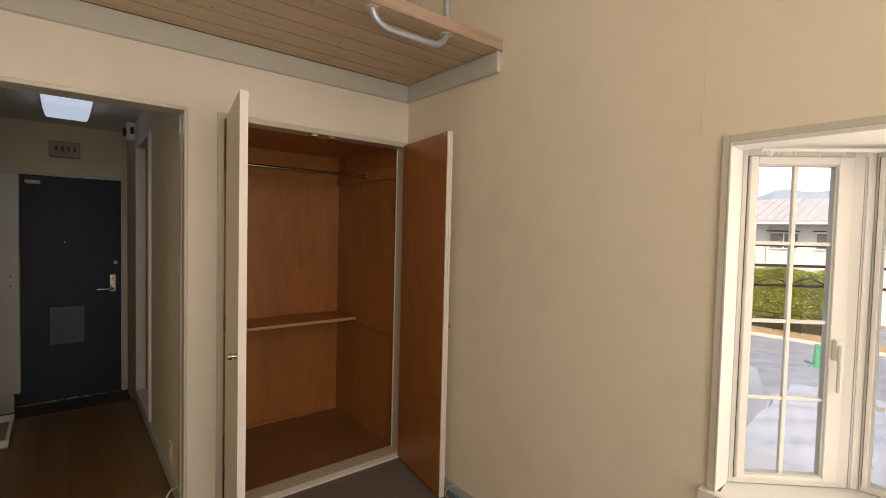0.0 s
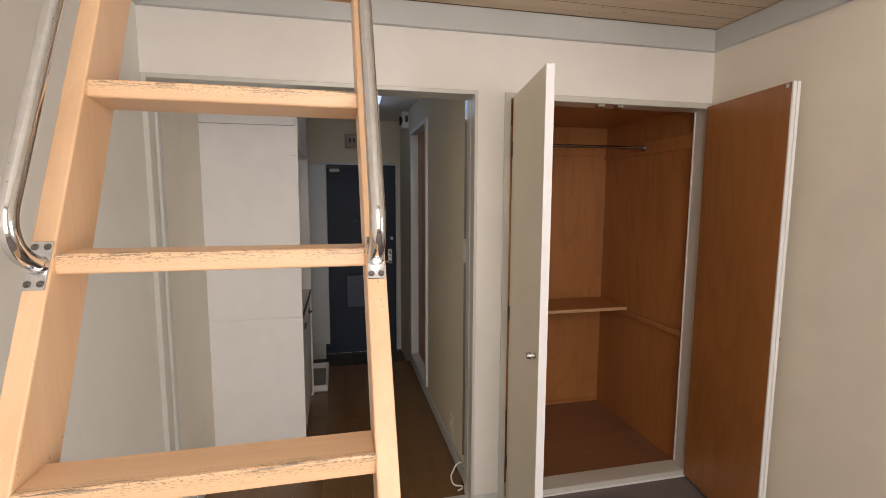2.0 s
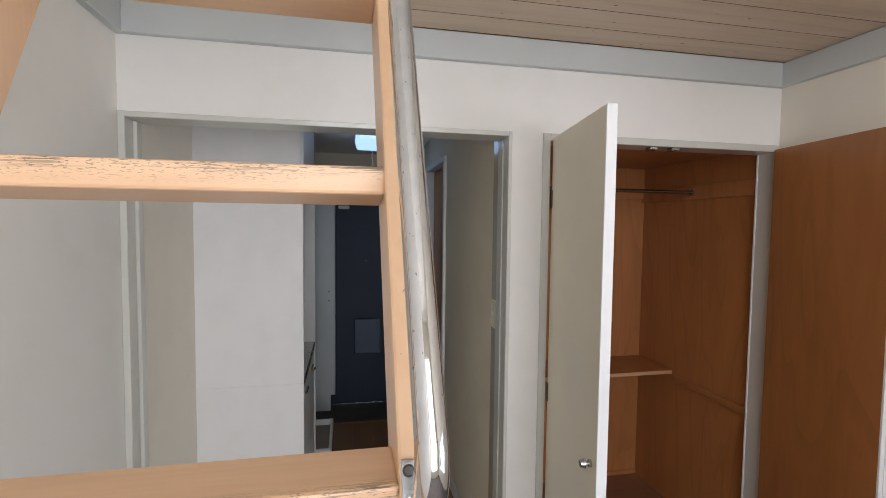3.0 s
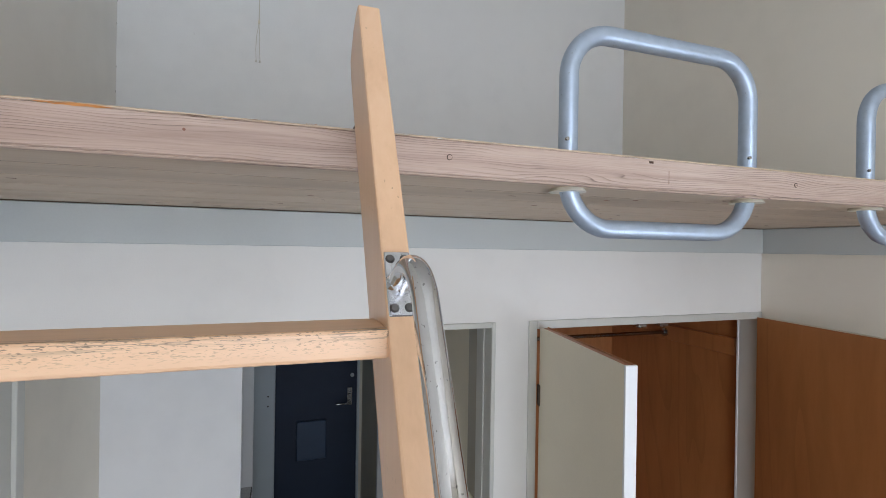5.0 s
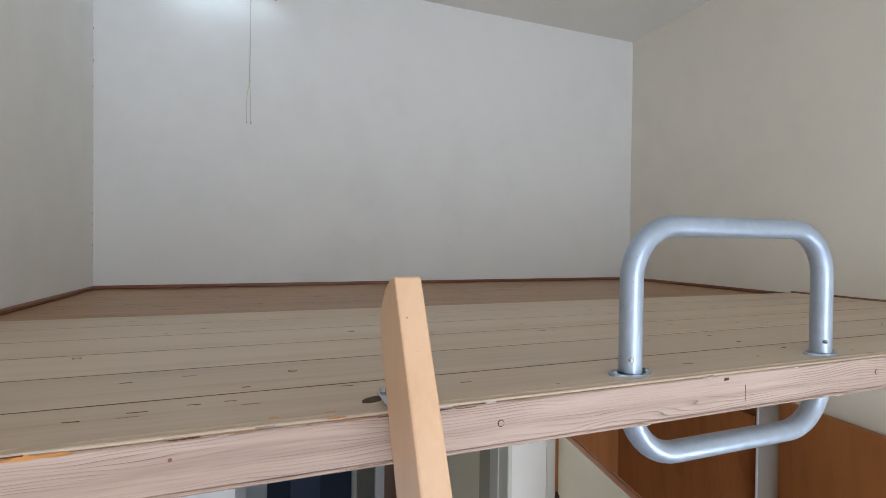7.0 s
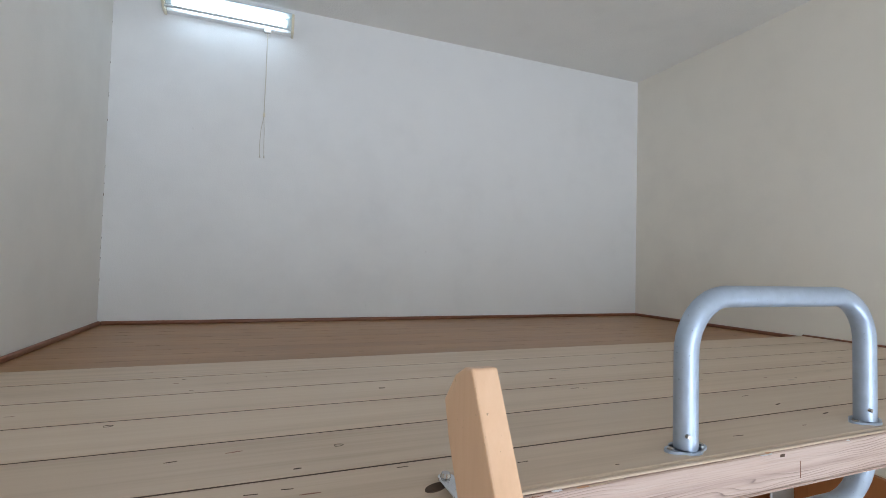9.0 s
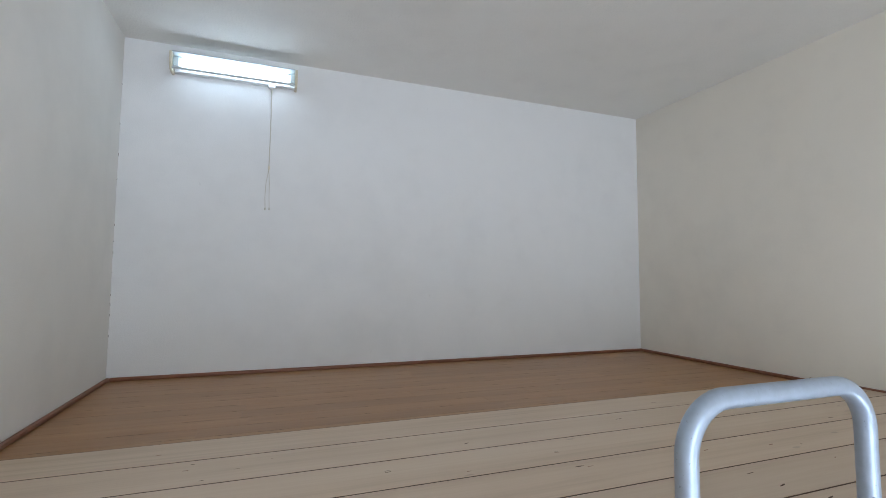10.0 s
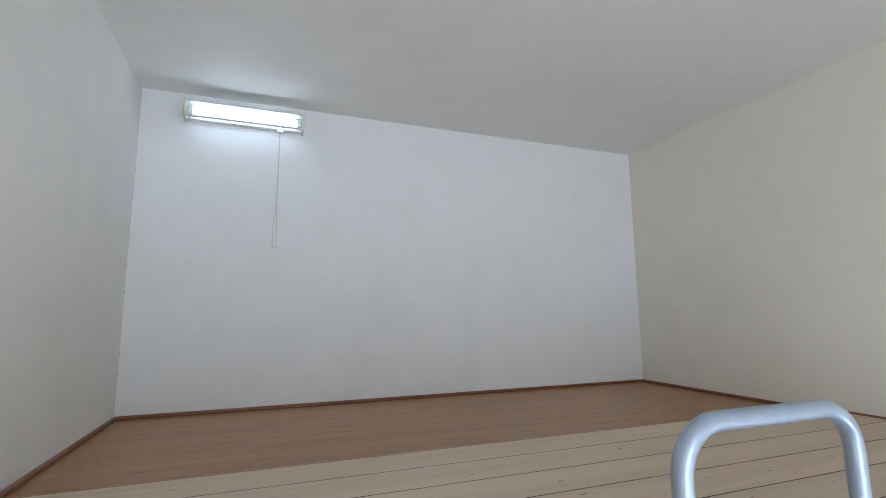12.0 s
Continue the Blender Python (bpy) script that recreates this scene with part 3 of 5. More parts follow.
def window_unit(name, p0, p1, f=0.018, s=0.024, lock=0.018, fr=0.018, handle=True):
    """A casement in a white frame with a two by four lattice, from plan point p0 to p1."""
    p0, p1 = Vector((*p0, 0)), Vector((*p1, 0))
    u = (p1 - p0).normalized()
    out = Vector((-u.y, u.x, 0))
    if out.x < 0:
        out = -out
    m = Matrix(((u.x, out.x, 0, p0.x), (u.y, out.y, 0, p0.y), (0, 0, 1, 0), (0, 0, 0, 1)))
    w = (p1 - p0).length
    root = thing(name, p0 + Vector((0, 0, SILL)), "white casement window with a lattice of eight panes", "window", "bay window casements", "structure")

    def put(n, mat, *specs, bev=0.002, lab=""):
        return part(n, moved(boxes(*specs, bev=bev), m), mat, root, lab)
    z0, z1 = SILL + 0.002, HEAD + 0.010
    put("frame_side", M_WHITE, (0, f, 0.0, 0.06, z0, z1))
    put("frame_side", M_WHITE, (w - fr, w, 0.0, 0.06, z0, z1))
    put("frame_rail", M_WHITE, (f, w - fr, 0.0, 0.06, z0, z0 + 0.018))
    put("frame_rail", M_WHITE, (f, w - fr, 0.0, 0.06, z1 - 0.025, z1))
    a0, a1, b0, b1 = f + 0.003, w - fr - 0.003, z0 + 0.02, z1 - 0.027
    put("sash_stile", M_WHITE, (a0, a0 + s, -0.012, 0.03, b0, b1))
    put("sash_stile", M_WHITE, (a1 - s - lock, a1, -0.012, 0.03, b0, b1))
    put("sash_rail", M_WHITE, (a0 + s, a1 - s - lock, -0.012, 0.03, b0, b0 + s - 0.01))
    put("sash_rail", M_WHITE, (a0 + s, a1 - s - lock, -0.012, 0.03, b1 - 0.024, b1))
    g0, g1, h0, h1 = a0 + s, a1 - s - lock, b0 + s - 0.01, b1 - 0.024
    put("gasket", M_LEDGER, (g0, g0 + 0.006, -0.004, 0.02, h0, h1), (g1 - 0.006, g1, -0.004, 0.02, h0, h1), (g0 + 0.006, g1 - 0.006, -0.004, 0.02, h0, h0 + 0.006), (g0 + 0.006, g1 - 0.006, -0.004, 0.02, h1 - 0.006, h1), bev=0)
    put("gap_strip", M_BLACK, (f - 0.0005, a0 + 0.0005, 0.004, 0.02, b0, b1), (a1 - 0.0005, w - fr + 0.0005, 0.004, 0.02, b0, b1), (a0, a1, 0.004, 0.02, b1 - 0.0005, z1 - 0.0245), bev=0, lab="black strip in the gap round the sash")
    mid, row = (g0 + g1) / 2, (h1 - h0) / 4
    put("muntin", M_WHITE, (mid - 0.007, mid + 0.007, 0.0, 0.016, h0, h1))
    for k in (1, 2, 3):
        put("muntin", M_WHITE, (g0, mid - 0.007, 0.001, 0.015, h0 + row * k - 0.006, h0 + row * k + 0.006))
        put("muntin", M_WHITE, (mid + 0.007, g1, 0.001, 0.015, h0 + row * k - 0.006, h0 + row * k + 0.006))
    for i in range(2):
        for k in range(4):
            c0, c1 = (g0 + 0.002, mid - 0.004) if i == 0 else (mid + 0.004, g1 - 0.002)
            pane = put("pane", M_GLASS, (c0, c1, 0.006, 0.010, h0 + row * k + 0.003, h0 + row * (k + 1) - 0.003), bev=0)
            pane.visible_shadow = False
    if handle:
        put("handle", M_WHITE, (a1 - s - lock + 0.006, a1 - s - lock + 0.026, -0.03, -0.012, 1.03, 1.10), (a1 - s - lock + 0.009, a1 - s - lock + 0.021, -0.045, -0.03, 0.93, 1.085), bev=0.004, lab="white plastic casement handle")
    return root


window_unit("window_1", (0.087, -1.8075), (0.366, -2.066), 0.016, 0.024, 0.024, 0.0375)
for i, (ya, yb) in enumerate(((-2.090, -2.53), (-2.54, -2.94), (-2.95, -3.378))):
    window_unit("window_%d" % (i + 2), (0.385, ya), (0.385, yb), 0.006, 0.013, 0.0, 0.006, False)
window_unit("window_5", (0.362, -3.402), (0.088, -3.654), 0.0375, 0.024, 0.024, 0.016)
for y0, y1, k in ((-2.067, -2.089, 1), (-3.401, -3.379, -1)):
    post = hull_prism(bmesh.new(), [(0.367, y0), (0.385, y1), (0.46, y1), (0.43, y0 + 0.03 * k)], SILL + 0.001, HEAD + 0.0115)
    hull_prism(post, [(0.366, y0 - 0.006 * k), (0.372, y0 - 0.011 * k), (0.382, y0 - 0.006 * k), (0.376, y0 + 0.001 * k)], SILL + 0.002, HEAD + 0.011)
    structure("mullion", post, M_WHITE, "white corner post of the bay window")
rail = thing("curtain_rail", (0.2, -2.7, 1.68), "white curtain rail with small hooks under the soffit", "curtain rail")
rpts = [(0.075, -1.86, 1.703), (0.335, -2.11, 1.703), (0.335, -3.37, 1.703), (0.075, -3.62, 1.703)]
part("track", tube(bmesh.new(), fillet(rpts, 0.05), 0.007, 8), M_WHITE, rail)
for k in range(5):
    f = 0.08 + 0.2 * k
    x, y = 0.075 + 0.26 * f, -1.86 - 0.25 * f
    part("hook", boxes((x - 0.004, x + 0.004, y - 0.004, y + 0.004, 1.682, 1.70), bev=0.001), M_WHITE, rail)
for k in range(9):
    x, y = 0.078 + 0.006 * k, -1.862 - 0.0058 * k
    part("runner", disc(bmesh.new(), (x, y, 1.690), (1, 0.5, 0), 0.004, 0.0035, 8), M_GREYCAB if k % 2 else M_WHITE, rail)
guard = thing("window_guard", (0.5, -2.5, 1.25), "thin dark metal guard rails outside the bay", "guard rail")
for z in (1.40, 1.33, 1.262):
    part("bar", tube(bmesh.new(), fillet([(0.12, -1.74, z), (0.46, -2.06, z), (0.46, -3.42, z), (0.12, -3.74, z)], 0.02), 0.005, 6), M_DARKSTEEL, guard)
for k in range(4):
    f0, f1 = k / 4, (k + 1) / 4
    a = Vector((0.12 + 0.34 * f0, -1.74 - 0.32 * f0, 1.262))
    b = Vector((0.12 + 0.34 * f1, -1.74 - 0.32 * f1, 1.262))
    arc = [a.lerp(b, t / 8) + Vector((0, 0, 0.026 * math.sin(math.pi * t / 8))) for t in range(9)]
    part("arch", tube(bmesh.new(), arc, 0.0025, 5), M_DARKSTEEL, guard)
for y in (-1.74, -3.74):
    part("bracket", boxes((0.08, 0.13, y - 0.01, y + 0.01, 1.25, 1.41), bev=0.002), M_DARKSTEEL, guard)

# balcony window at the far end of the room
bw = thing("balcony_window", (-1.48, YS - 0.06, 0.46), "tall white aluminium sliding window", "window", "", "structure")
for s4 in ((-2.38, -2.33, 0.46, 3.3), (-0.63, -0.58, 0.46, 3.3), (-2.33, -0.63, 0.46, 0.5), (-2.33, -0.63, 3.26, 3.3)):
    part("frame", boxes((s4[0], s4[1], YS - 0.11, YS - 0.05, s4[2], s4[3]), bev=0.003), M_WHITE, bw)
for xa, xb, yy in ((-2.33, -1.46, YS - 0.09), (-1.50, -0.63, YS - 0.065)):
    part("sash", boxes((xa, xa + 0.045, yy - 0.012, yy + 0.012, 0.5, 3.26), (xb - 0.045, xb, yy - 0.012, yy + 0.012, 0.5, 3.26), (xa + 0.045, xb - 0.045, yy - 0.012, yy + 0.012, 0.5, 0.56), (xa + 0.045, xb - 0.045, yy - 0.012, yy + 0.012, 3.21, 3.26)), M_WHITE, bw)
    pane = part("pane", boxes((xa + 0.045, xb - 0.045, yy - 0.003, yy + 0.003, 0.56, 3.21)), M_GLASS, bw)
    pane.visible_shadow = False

# ---- closet doors ----


def closet_door(name, hinge, tip, face_side, knob_z, grooved=True):
    """A hollow leaf, cream outside, veneered inside, from hinge to tip along its veneered face."""
    h, t = Vector((*hinge, 0)), Vector((*tip, 0))
    u = (t - h).normalized()
    n = Vector((-u.y, u.x, 0)) * face_side
    m = Matrix(((u.x, n.x, 0, h.x), (u.y, n.y, 0, h.y), (0, 0, 1, 0), (0, 0, 0, 1)))
    w = (t - h).length
    root = thing(name, h, "open closet door, cream outside and orange-brown veneer inside", "door", "closet doors", "structure")
    z0, z1 = 0.018, 1.93
    part("core", moved(boxes((0.002, w - 0.004, 0.003, 0.027, z0 + 0.004, z1 - 0.004)), m), M_VENEER, root)
    part("inner_face", moved(boxes((0, w - 0.003, 0.0, 0.003, z0, z1), bev=0.001), m), M_VENEER, root)
    part("outer_face", moved(boxes((0, w - 0.003, 0.027, 0.030, z0, z1), bev=0.001), m), M_DOORFACE, root, "cream painted outer face")
    if grooved:
        part("edge_band", moved(boxes((w - 0.004, w + 0.004, 0.0, 0.013, z0, z1), (w - 0.004, w + 0.001, 0.013, 0.017, z0, z1), (w - 0.004, w + 0.004, 0.017, 0.030, z0, z1), bev=0.0008), m), M_WHITE, root, "white grooved edge band")
    else:
        part("edge_band", moved(boxes((w - 0.004, w + 0.004, 0.0, 0.030, z0, z1), bev=0.001), m), M_WHITE, root, "plain white edge band")
    for z in (0.22, 0.95, 1.70):
        part("hinge", moved(boxes((-0.012, 0.012, 0.024, 0.034, z - 0.035, z + 0.035), bev=0.002), m), M_HOOK, root, "small dark steel hinge")
    kb = bmesh.new()
    disc(kb, (w - 0.04, 0.034, knob_z), (0, 1, 0), 0.011, 0.008, 16)
    disc(kb, (w - 0.04, 0.042, knob_z), (0, 1, 0), 0.007, 0.016, 16)
    disc(kb, (w - 0.04, 0.055, knob_z), (0, 1, 0), 0.014, 0.014, 16, 0.011)
    part("knob", moved(kb, m), M_STEEL, root, "small dull steel knob", smooth=True)
    part("catch_plate", moved(boxes((w - 0.03, w - 0.012, -0.003, 0.0, z1 - 0.02, z1 - 0.006)), m), M_STEEL, root)
    return root


closet_door("closet_door", (-1.014, -0.018), (-1.098, -0.533), -1, 0.914, False)
closet_door("closet_door", (-0.036, -0.012), (-0.117, -0.527), 1, 0.914)

# ---- hall ----
pan = thing("washer_pan", (-2.2, 1.9, 0), "white waterproof washing machine pan on the hall floor", "washer pan")
part("tray", boxes((HL + 0.002, -1.917, 1.512, 2.03, 0.002, 0.012)), M_PANINSIDE, pan)
for s in ((HL + 0.002, -1.917, 1.512, 1.535, 0.002, 0.055), (HL + 0.002, -1.917, 2.01, 2.03, 0.002, 0.055), (-1.937, -1.917, 1.535, 2.01, 0.002, 0.055), (HL + 0.002, HL + 0.02, 1.535, 2.01, 0.002, 0.055)):
    part("rim", boxes(s, bev=0.005), M_WHITE, pan)
kp = thing("kitchen_side_panel", (-2.25, 0.64, 0), "tall white panel closing the side of the kitchenette", "panel", "", "structure")
part("panel", boxes((HL, -2.018, 0.63, 0.652, 0.0, 0.818), bev=0.001), M_PANEL, kp)
part("panel", boxes((HL, -2.018, 0.63, 0.652, 0.8186, 1.86), bev=0.001), M_PANEL, kp)
part("edge_mark", boxes((-2.05, -2.028, 0.6292, 0.6302, 1.706, 1.7072)), M_JOINT, kp, "short dark scratch")
part("upper_panel", boxes((HL, -2.03, 0.634, 0.652, 1.863, HCEIL), bev=0.001), M_PANEL, kp)
kit = thing("kitchenette", (-2.27, 1.07, 0), "white kitchenette with a steel worktop and wall cupboard", "kitchen unit")
part("base_cabinet", boxes((HL + 0.002, -2.045, 0.655, 1.470, 0.05, 0.78), bev=0.003), M_WHITE, kit)
part("plinth", boxes((HL + 0.002, -2.08, 0.655, 1.470, 0.0, 0.05)), M_GREYCAB, kit)
for k in range(2):
    ya = 0.66 + 0.405 * k
    d = part("cabinet_door", boxes((-2.045, -2.028, ya, ya + 0.398, 0.06, 0.765), bev=0.003), M_WHITE, kit)
    part("handle", boxes((-2.028, -2.016, ya + 0.15, ya + 0.25, 0.70, 0.712), bev=0.003), M_STEEL, d)
part("worktop", boxes((HL + 0.002, -2.02, 0.655, 1.470, 0.78, 0.815), bev=0.004), M_STEEL, kit, "stainless worktop")
part("faucet", tube(bmesh.new(), fillet([(-2.42, 1.1, 0.815), (-2.42, 1.1, 1.0), (-2.22, 1.1, 1.02), (-2.22, 1.1, 0.95)], 0.04), 0.011), M_CHROME, kit, "chrome faucet", smooth=True)
part("gas_cock", tube(bmesh.new(), fillet([(-2.045, 1.215, 0.70), (-2.012, 1.215, 0.70), (-2.006, 1.27, 0.698)], 0.012), 0.006, 8), M_BRASS, kit, "brass gas cock", smooth=True)
part("end_panel", boxes((HL + 0.002, -2.018, 1.472, 1.492, 0.0, 1.775), bev=0.003), M_WHITE, kit, "tall white end panel")
part("wall_cupboard", boxes((HL + 0.002, -2.016, 0.655, 1.40, 1.745, 2.236), bev=0.004), M_WHITE, kit)
shoe = thing("shoe_cabinet", (-2.2, 2.68, -0.12), "tall grey-white shoe cabinet beside the front door", "cabinet")
part("body", boxes((HL + 0.002, -1.917, 2.60, 2.745, 0.034, 1.79), bev=0.003), M_GREYCAB, shoe)
part("plinth", boxes((HL + 0.002, -1.96, 2.62, 2.745, -0.12, 0.034)), M_LEDGER, shoe)
part("side_door", boxes((HL + 0.01, -1.92, 2.591, 2.60, 0.05, 1.78), bev=0.002), M_GREYCAB, shoe)
for z in (0.90, 0.98):
    part("screw", disc(bmesh.new(), (-1.97, 2.589, z), (0, 1, 0), 0.006, 0.004, 10), M_DARKSTEEL, shoe)

fd = thing("front_door", (-1.62, HE, -0.12), "dark blue-grey steel front door, closed", "door", "", "structure")
leaf = part("leaf", boxes((-1.995, -1.238, HE - 0.005, HE + 0.035, -0.11, 1.80), bev=0.003), M_STEELDOOR, fd)
part("frame_side", boxes((-2.02, -1.998, HE - 0.012, HE + 0.1, -0.12, 1.82), bev=0.002), M_GREYCAB, fd)
part("frame_side", boxes((-1.235, -1.215, HE - 0.012, HE + 0.1, -0.12, 1.82), bev=0.002), M_GREYCAB, fd)
part("frame_head", boxes((-1.998, -1.235, HE - 0.012, HE + 0.1, 1.803, 1.82), bev=0.002), M_GREYCAB, fd)
part("threshold", boxes((-1.998, -1.235, HE - 0.016, HE + 0.1, -0.12, -0.110), bev=0.002), M_STEEL, fd, "pale metal threshold")
part("mail_box", boxes((-1.745, -1.50, HE - 0.045, HE - 0.005, 0.37, 0.70), bev=0.006), M_MAIL, fd, "blue-grey mail box cover")
hp = part("handle_plate", boxes((-1.322, -1.278, HE - 0.013, HE - 0.005, 0.80, 0.955), bev=0.003), M_STEEL, fd, "bright lock plate")
part("lever", tube(bmesh.new(), fillet([(-1.30, HE - 0.013, 0.83), (-1.30, HE - 0.055, 0.83), (-1.42, HE - 0.055, 0.828)], 0.015), 0.009, 10), M_STEEL, hp, smooth=True)
for k in range(3):
    part("label_bar", boxes((-1.312, -1.290, HE - 0.0145, HE - 0.013, 0.90 + k * 0.014, 0.906 + k * 0.014)), M_BLACK, hp)
part("thumb_turn", disc(bmesh.new(), (-1.28, HE - 0.012, 1.063), (0, 1, 0), 0.016, 0.014, 16), M_GREYCAB, fd)
part("peephole", disc(bmesh.new(), (-1.637, HE - 0.007, 1.246), (0, 1, 0), 0.004, 0.006, 12), M_STEEL, fd)
cl = part("door_closer", boxes((-1.89, -1.79, HE - 0.055, HE - 0.005, 1.725, 1.758), bev=0.008), M_GREYCAB, fd, "grey door closer")
part("closer_arm", boxes((-1.99, -1.70, HE - 0.03, HE - 0.015, 1.775, 1.785), bev=0.001), M_DARKSTEEL, cl)

bp = thing("breaker_panel", (-1.63, HE, 2.03), "ivory breaker panel over the front door", "breaker panel")
part("case", boxes((-1.735, -1.53, HE - 0.07, HE, 1.96, 2.09), bev=0.006), M_DARKIVORY, bp)
for k in range(4):
    part("switch", boxes((-1.695 + k * 0.04, -1.678 + k * 0.04, HE - 0.078, HE - 0.07, 2.01, 2.05), bev=0.001), M_BLACK, bp)
bell = thing("door_chime", (HR, 2.2, 2.18), "small white door chime high on the hall wall", "door chime")
part("case", boxes((HR - 0.062, HR, 2.12, 2.19, 2.085, 2.225), bev=0.006), M_PLASTIC, bell)
part("window", boxes((HR - 0.034, HR - 0.012, 2.116, 2.12, 2.135, 2.19), bev=0.001), M_BLACK, bell)
part("sounder", disc(bmesh.new(), (HR - 0.066, 2.155, 2.15), (1, 0, 0), 0.034, 0.03, 18), M_BLACK, bell)

lampo = thing("hall_ceiling_lamp", (-1.62, 1.72, HCEIL), "lit rectangular hall ceiling lamp with a pull cord", "ceiling lamp")
part("base", boxes((-1.76, -1.48, 1.44, 2.0, HCEIL - 0.02, HCEIL), bev=0.003), M_WHITE, lampo)
cov = bmesh.new()
box(cov, -1.755, -1.485, 1.445, 1.995, HCEIL - 0.085, HCEIL - 0.02)
for v in cov.verts:
    if v.co.z < HCEIL - 0.05:
        v.co.x = -1.62 + (v.co.x + 1.62) * 0.86
        v.co.y = 1.72 + (v.co.y - 1.72) * 0.93
bmesh.ops.bevel(cov, geom=list(cov.edges), offset=0.012, segments=2, profile=0.5, affect="EDGES")
part("cover", cov, M_HALLLIGHT, lampo, "glowing bluish-white cover")
part("pull_cord", tube(bmesh.new(), [(-1.62, 1.95, HCEIL - 0.08), (-1.62, 1.95, 1.86)], 0.002, 6), M_CORD, lampo)

bd = thing("bathroom_door", (HR, 1.6, 0.1), "beige bathroom door in a pale frame", "door", "", "structure")
part("frame_side", boxes((HR - 0.018, HR + 0.09, 1.24, 1.275, 0.085, 2.035), bev=0.003), M_WHITE, bd)
part("frame_side", boxes((HR - 0.018, HR + 0.09, 1.925, 1.96, 0.085, 2.035), bev=0.003), M_WHITE, bd)
part("frame_head", boxes((HR - 0.018, HR + 0.09, 1.275, 1.925, 2.0, 2.035), bev=0.003), M_WHITE, bd)
part("frame_foot", boxes((HR - 0.018, HR + 0.09, 1.275, 1.925, 0.085, 0.115), bev=0.003), M_WHITE, bd)
part("leaf", boxes((HR + 0.045, HR + 0.075, 1.278, 1.922, 0.118, 1.997), bev=0.002), M_VENEER, bd, "brown bathroom door leaf")
part("stop", boxes((HR + 0.02, HR + 0.045, 1.275, 1.30, 0.115, 2.0), bev=0.002), M_DARKSTEEL, bd)


def wall_plate(name, x, y, z, h, w, label, cat, rockers):
    root = thing(name, (x, y, z), label, cat)
    part("plate", boxes((x - 0.008, x, y - w / 2, y + w / 2, z - h / 2, z + h / 2), bev=0.003), M_IVORY, root)
    for k in range(rockers):
        zz = z + (k - (rockers - 1) / 2) * 0.03
        part("rocker", boxes((x - 0.012, x - 0.008, y - 0.012, y + 0.012, zz - 0.012, zz + 0.012), bev=0.002), M_PLASTIC, root)
    return root


wall_plate("light_switch", HR - 0.0045, 0.205, 1.22, 0.12, 0.07, "ivory light switch plate on the hall wall", "switch", 3)
wall_plate("wall_outlet", HR, 0.49, 0.17, 0.12, 0.07, "ivory wall outlet above the hall baseboard", "outlet", 2)
wc = [(HR - 0.016, 0.20, 0.11), (HR - 0.05, 0.19, 0.112), (HR - 0.085, 0.17, 0.06), (HR - 0.075, 0.16, 0.012), (HR - 0.03, 0.15, 0.012), (HR - 0.03, 0.13, 0.012), (HR - 0.06, 0.115, 0.012)]
cab = thing("white_cable", (HR, 0.18, 0.05), "white telephone cable looping from the hall wall", "cable")
part("wire", tube(bmesh.new(), fillet(wc, 0.03), 0.004, 8), M_PLASTIC, cab, smooth=True)
part("plug", boxes((HR - 0.016, HR, 0.175, 0.225, 0.09, 0.135), bev=0.003), M_IVORY, cab)

# ---- blue cable on the carpet ----
bc = thing("blue_cable", (-0.05, -0.6, 0), "coiled light-blue network cable by the wall", "cable")
for k in range(6):
    cy, rr = -0.80 - 0.014 * k, 0.042 + 0.005 * (k % 3)
    loop = [(-0.052 + 0.004 * k + 0.030 * math.cos(a), cy + rr * math.sin(a), 0.012 + rr * 0.75 + rr * 0.75 * math.cos(a + 2.4) - 0.008 * math.sin(3 * a + k)) for a in [2 * math.pi * i / 28 for i in range(28)]]
    part("coil", tube(bmesh.new(), loop, 0.0034, 7, True), M_BLUE, bc, smooth=True)
for k in range(4):
    w = 0.009 * math.sin(k * 2.1)
    tail = [(-0.040, -0.79, 0.045), (-0.034 - w, -0.73, 0.022 + 0.006 * k), (-0.040 + w, -0.66, 0.006 + 0.005 * k), (-0.045 - w, -0.60, 0.012 + 0.006 * (3 - k)), (-0.050 + w, -0.545, 0.030 + 0.004 * k), (-0.046, -0.515, 0.010)]
    part("tail", tube(bmesh.new(), fillet(tail, 0.04), 0.003, 7), M_BLUE, bc, smooth=True)
wire = [(-0.012, -0.665, 0.055), (-0.03, -0.60, 0.080), (-0.07, -0.556, 0.082), (-0.098, -0.550, 0.052), (-0.085, -0.560, 0.014), (-0.05, -0.60, 0.020), (-0.03, -0.68, 0.012), (-0.045, -0.78, 0.030)]
part("loop_wire", tube(bmesh.new(), fillet(wire, 0.03), 0.0022, 7), M_LEDGER, bc, "thin grey wire", smooth=True)

# ---- ladder ----
SL = 0.512                                       # lean: metres back for each metre up
UP = Vector((0, SL, 1)).normalized()
FRONT = Vector((0, -1, SL)).normalized()


def ladder_y(z):
    return -0.827 + SL * (z - 2.484)


ladder = thing("loft_ladder", (-1.964, ladder_y(0), 0), "pale beech loft ladder with scuffed rungs leaning on the deck", "ladder")
deep = 0.084 * math.hypot(1, SL)


def stile_x(side, z):
    """The stiles lean a little sideways as they rise."""
    if side < 0:
        return -2.181 + 0.0175 * (2.45 - z)
    return -1.772 + 0.0086 * (2.45 - z)


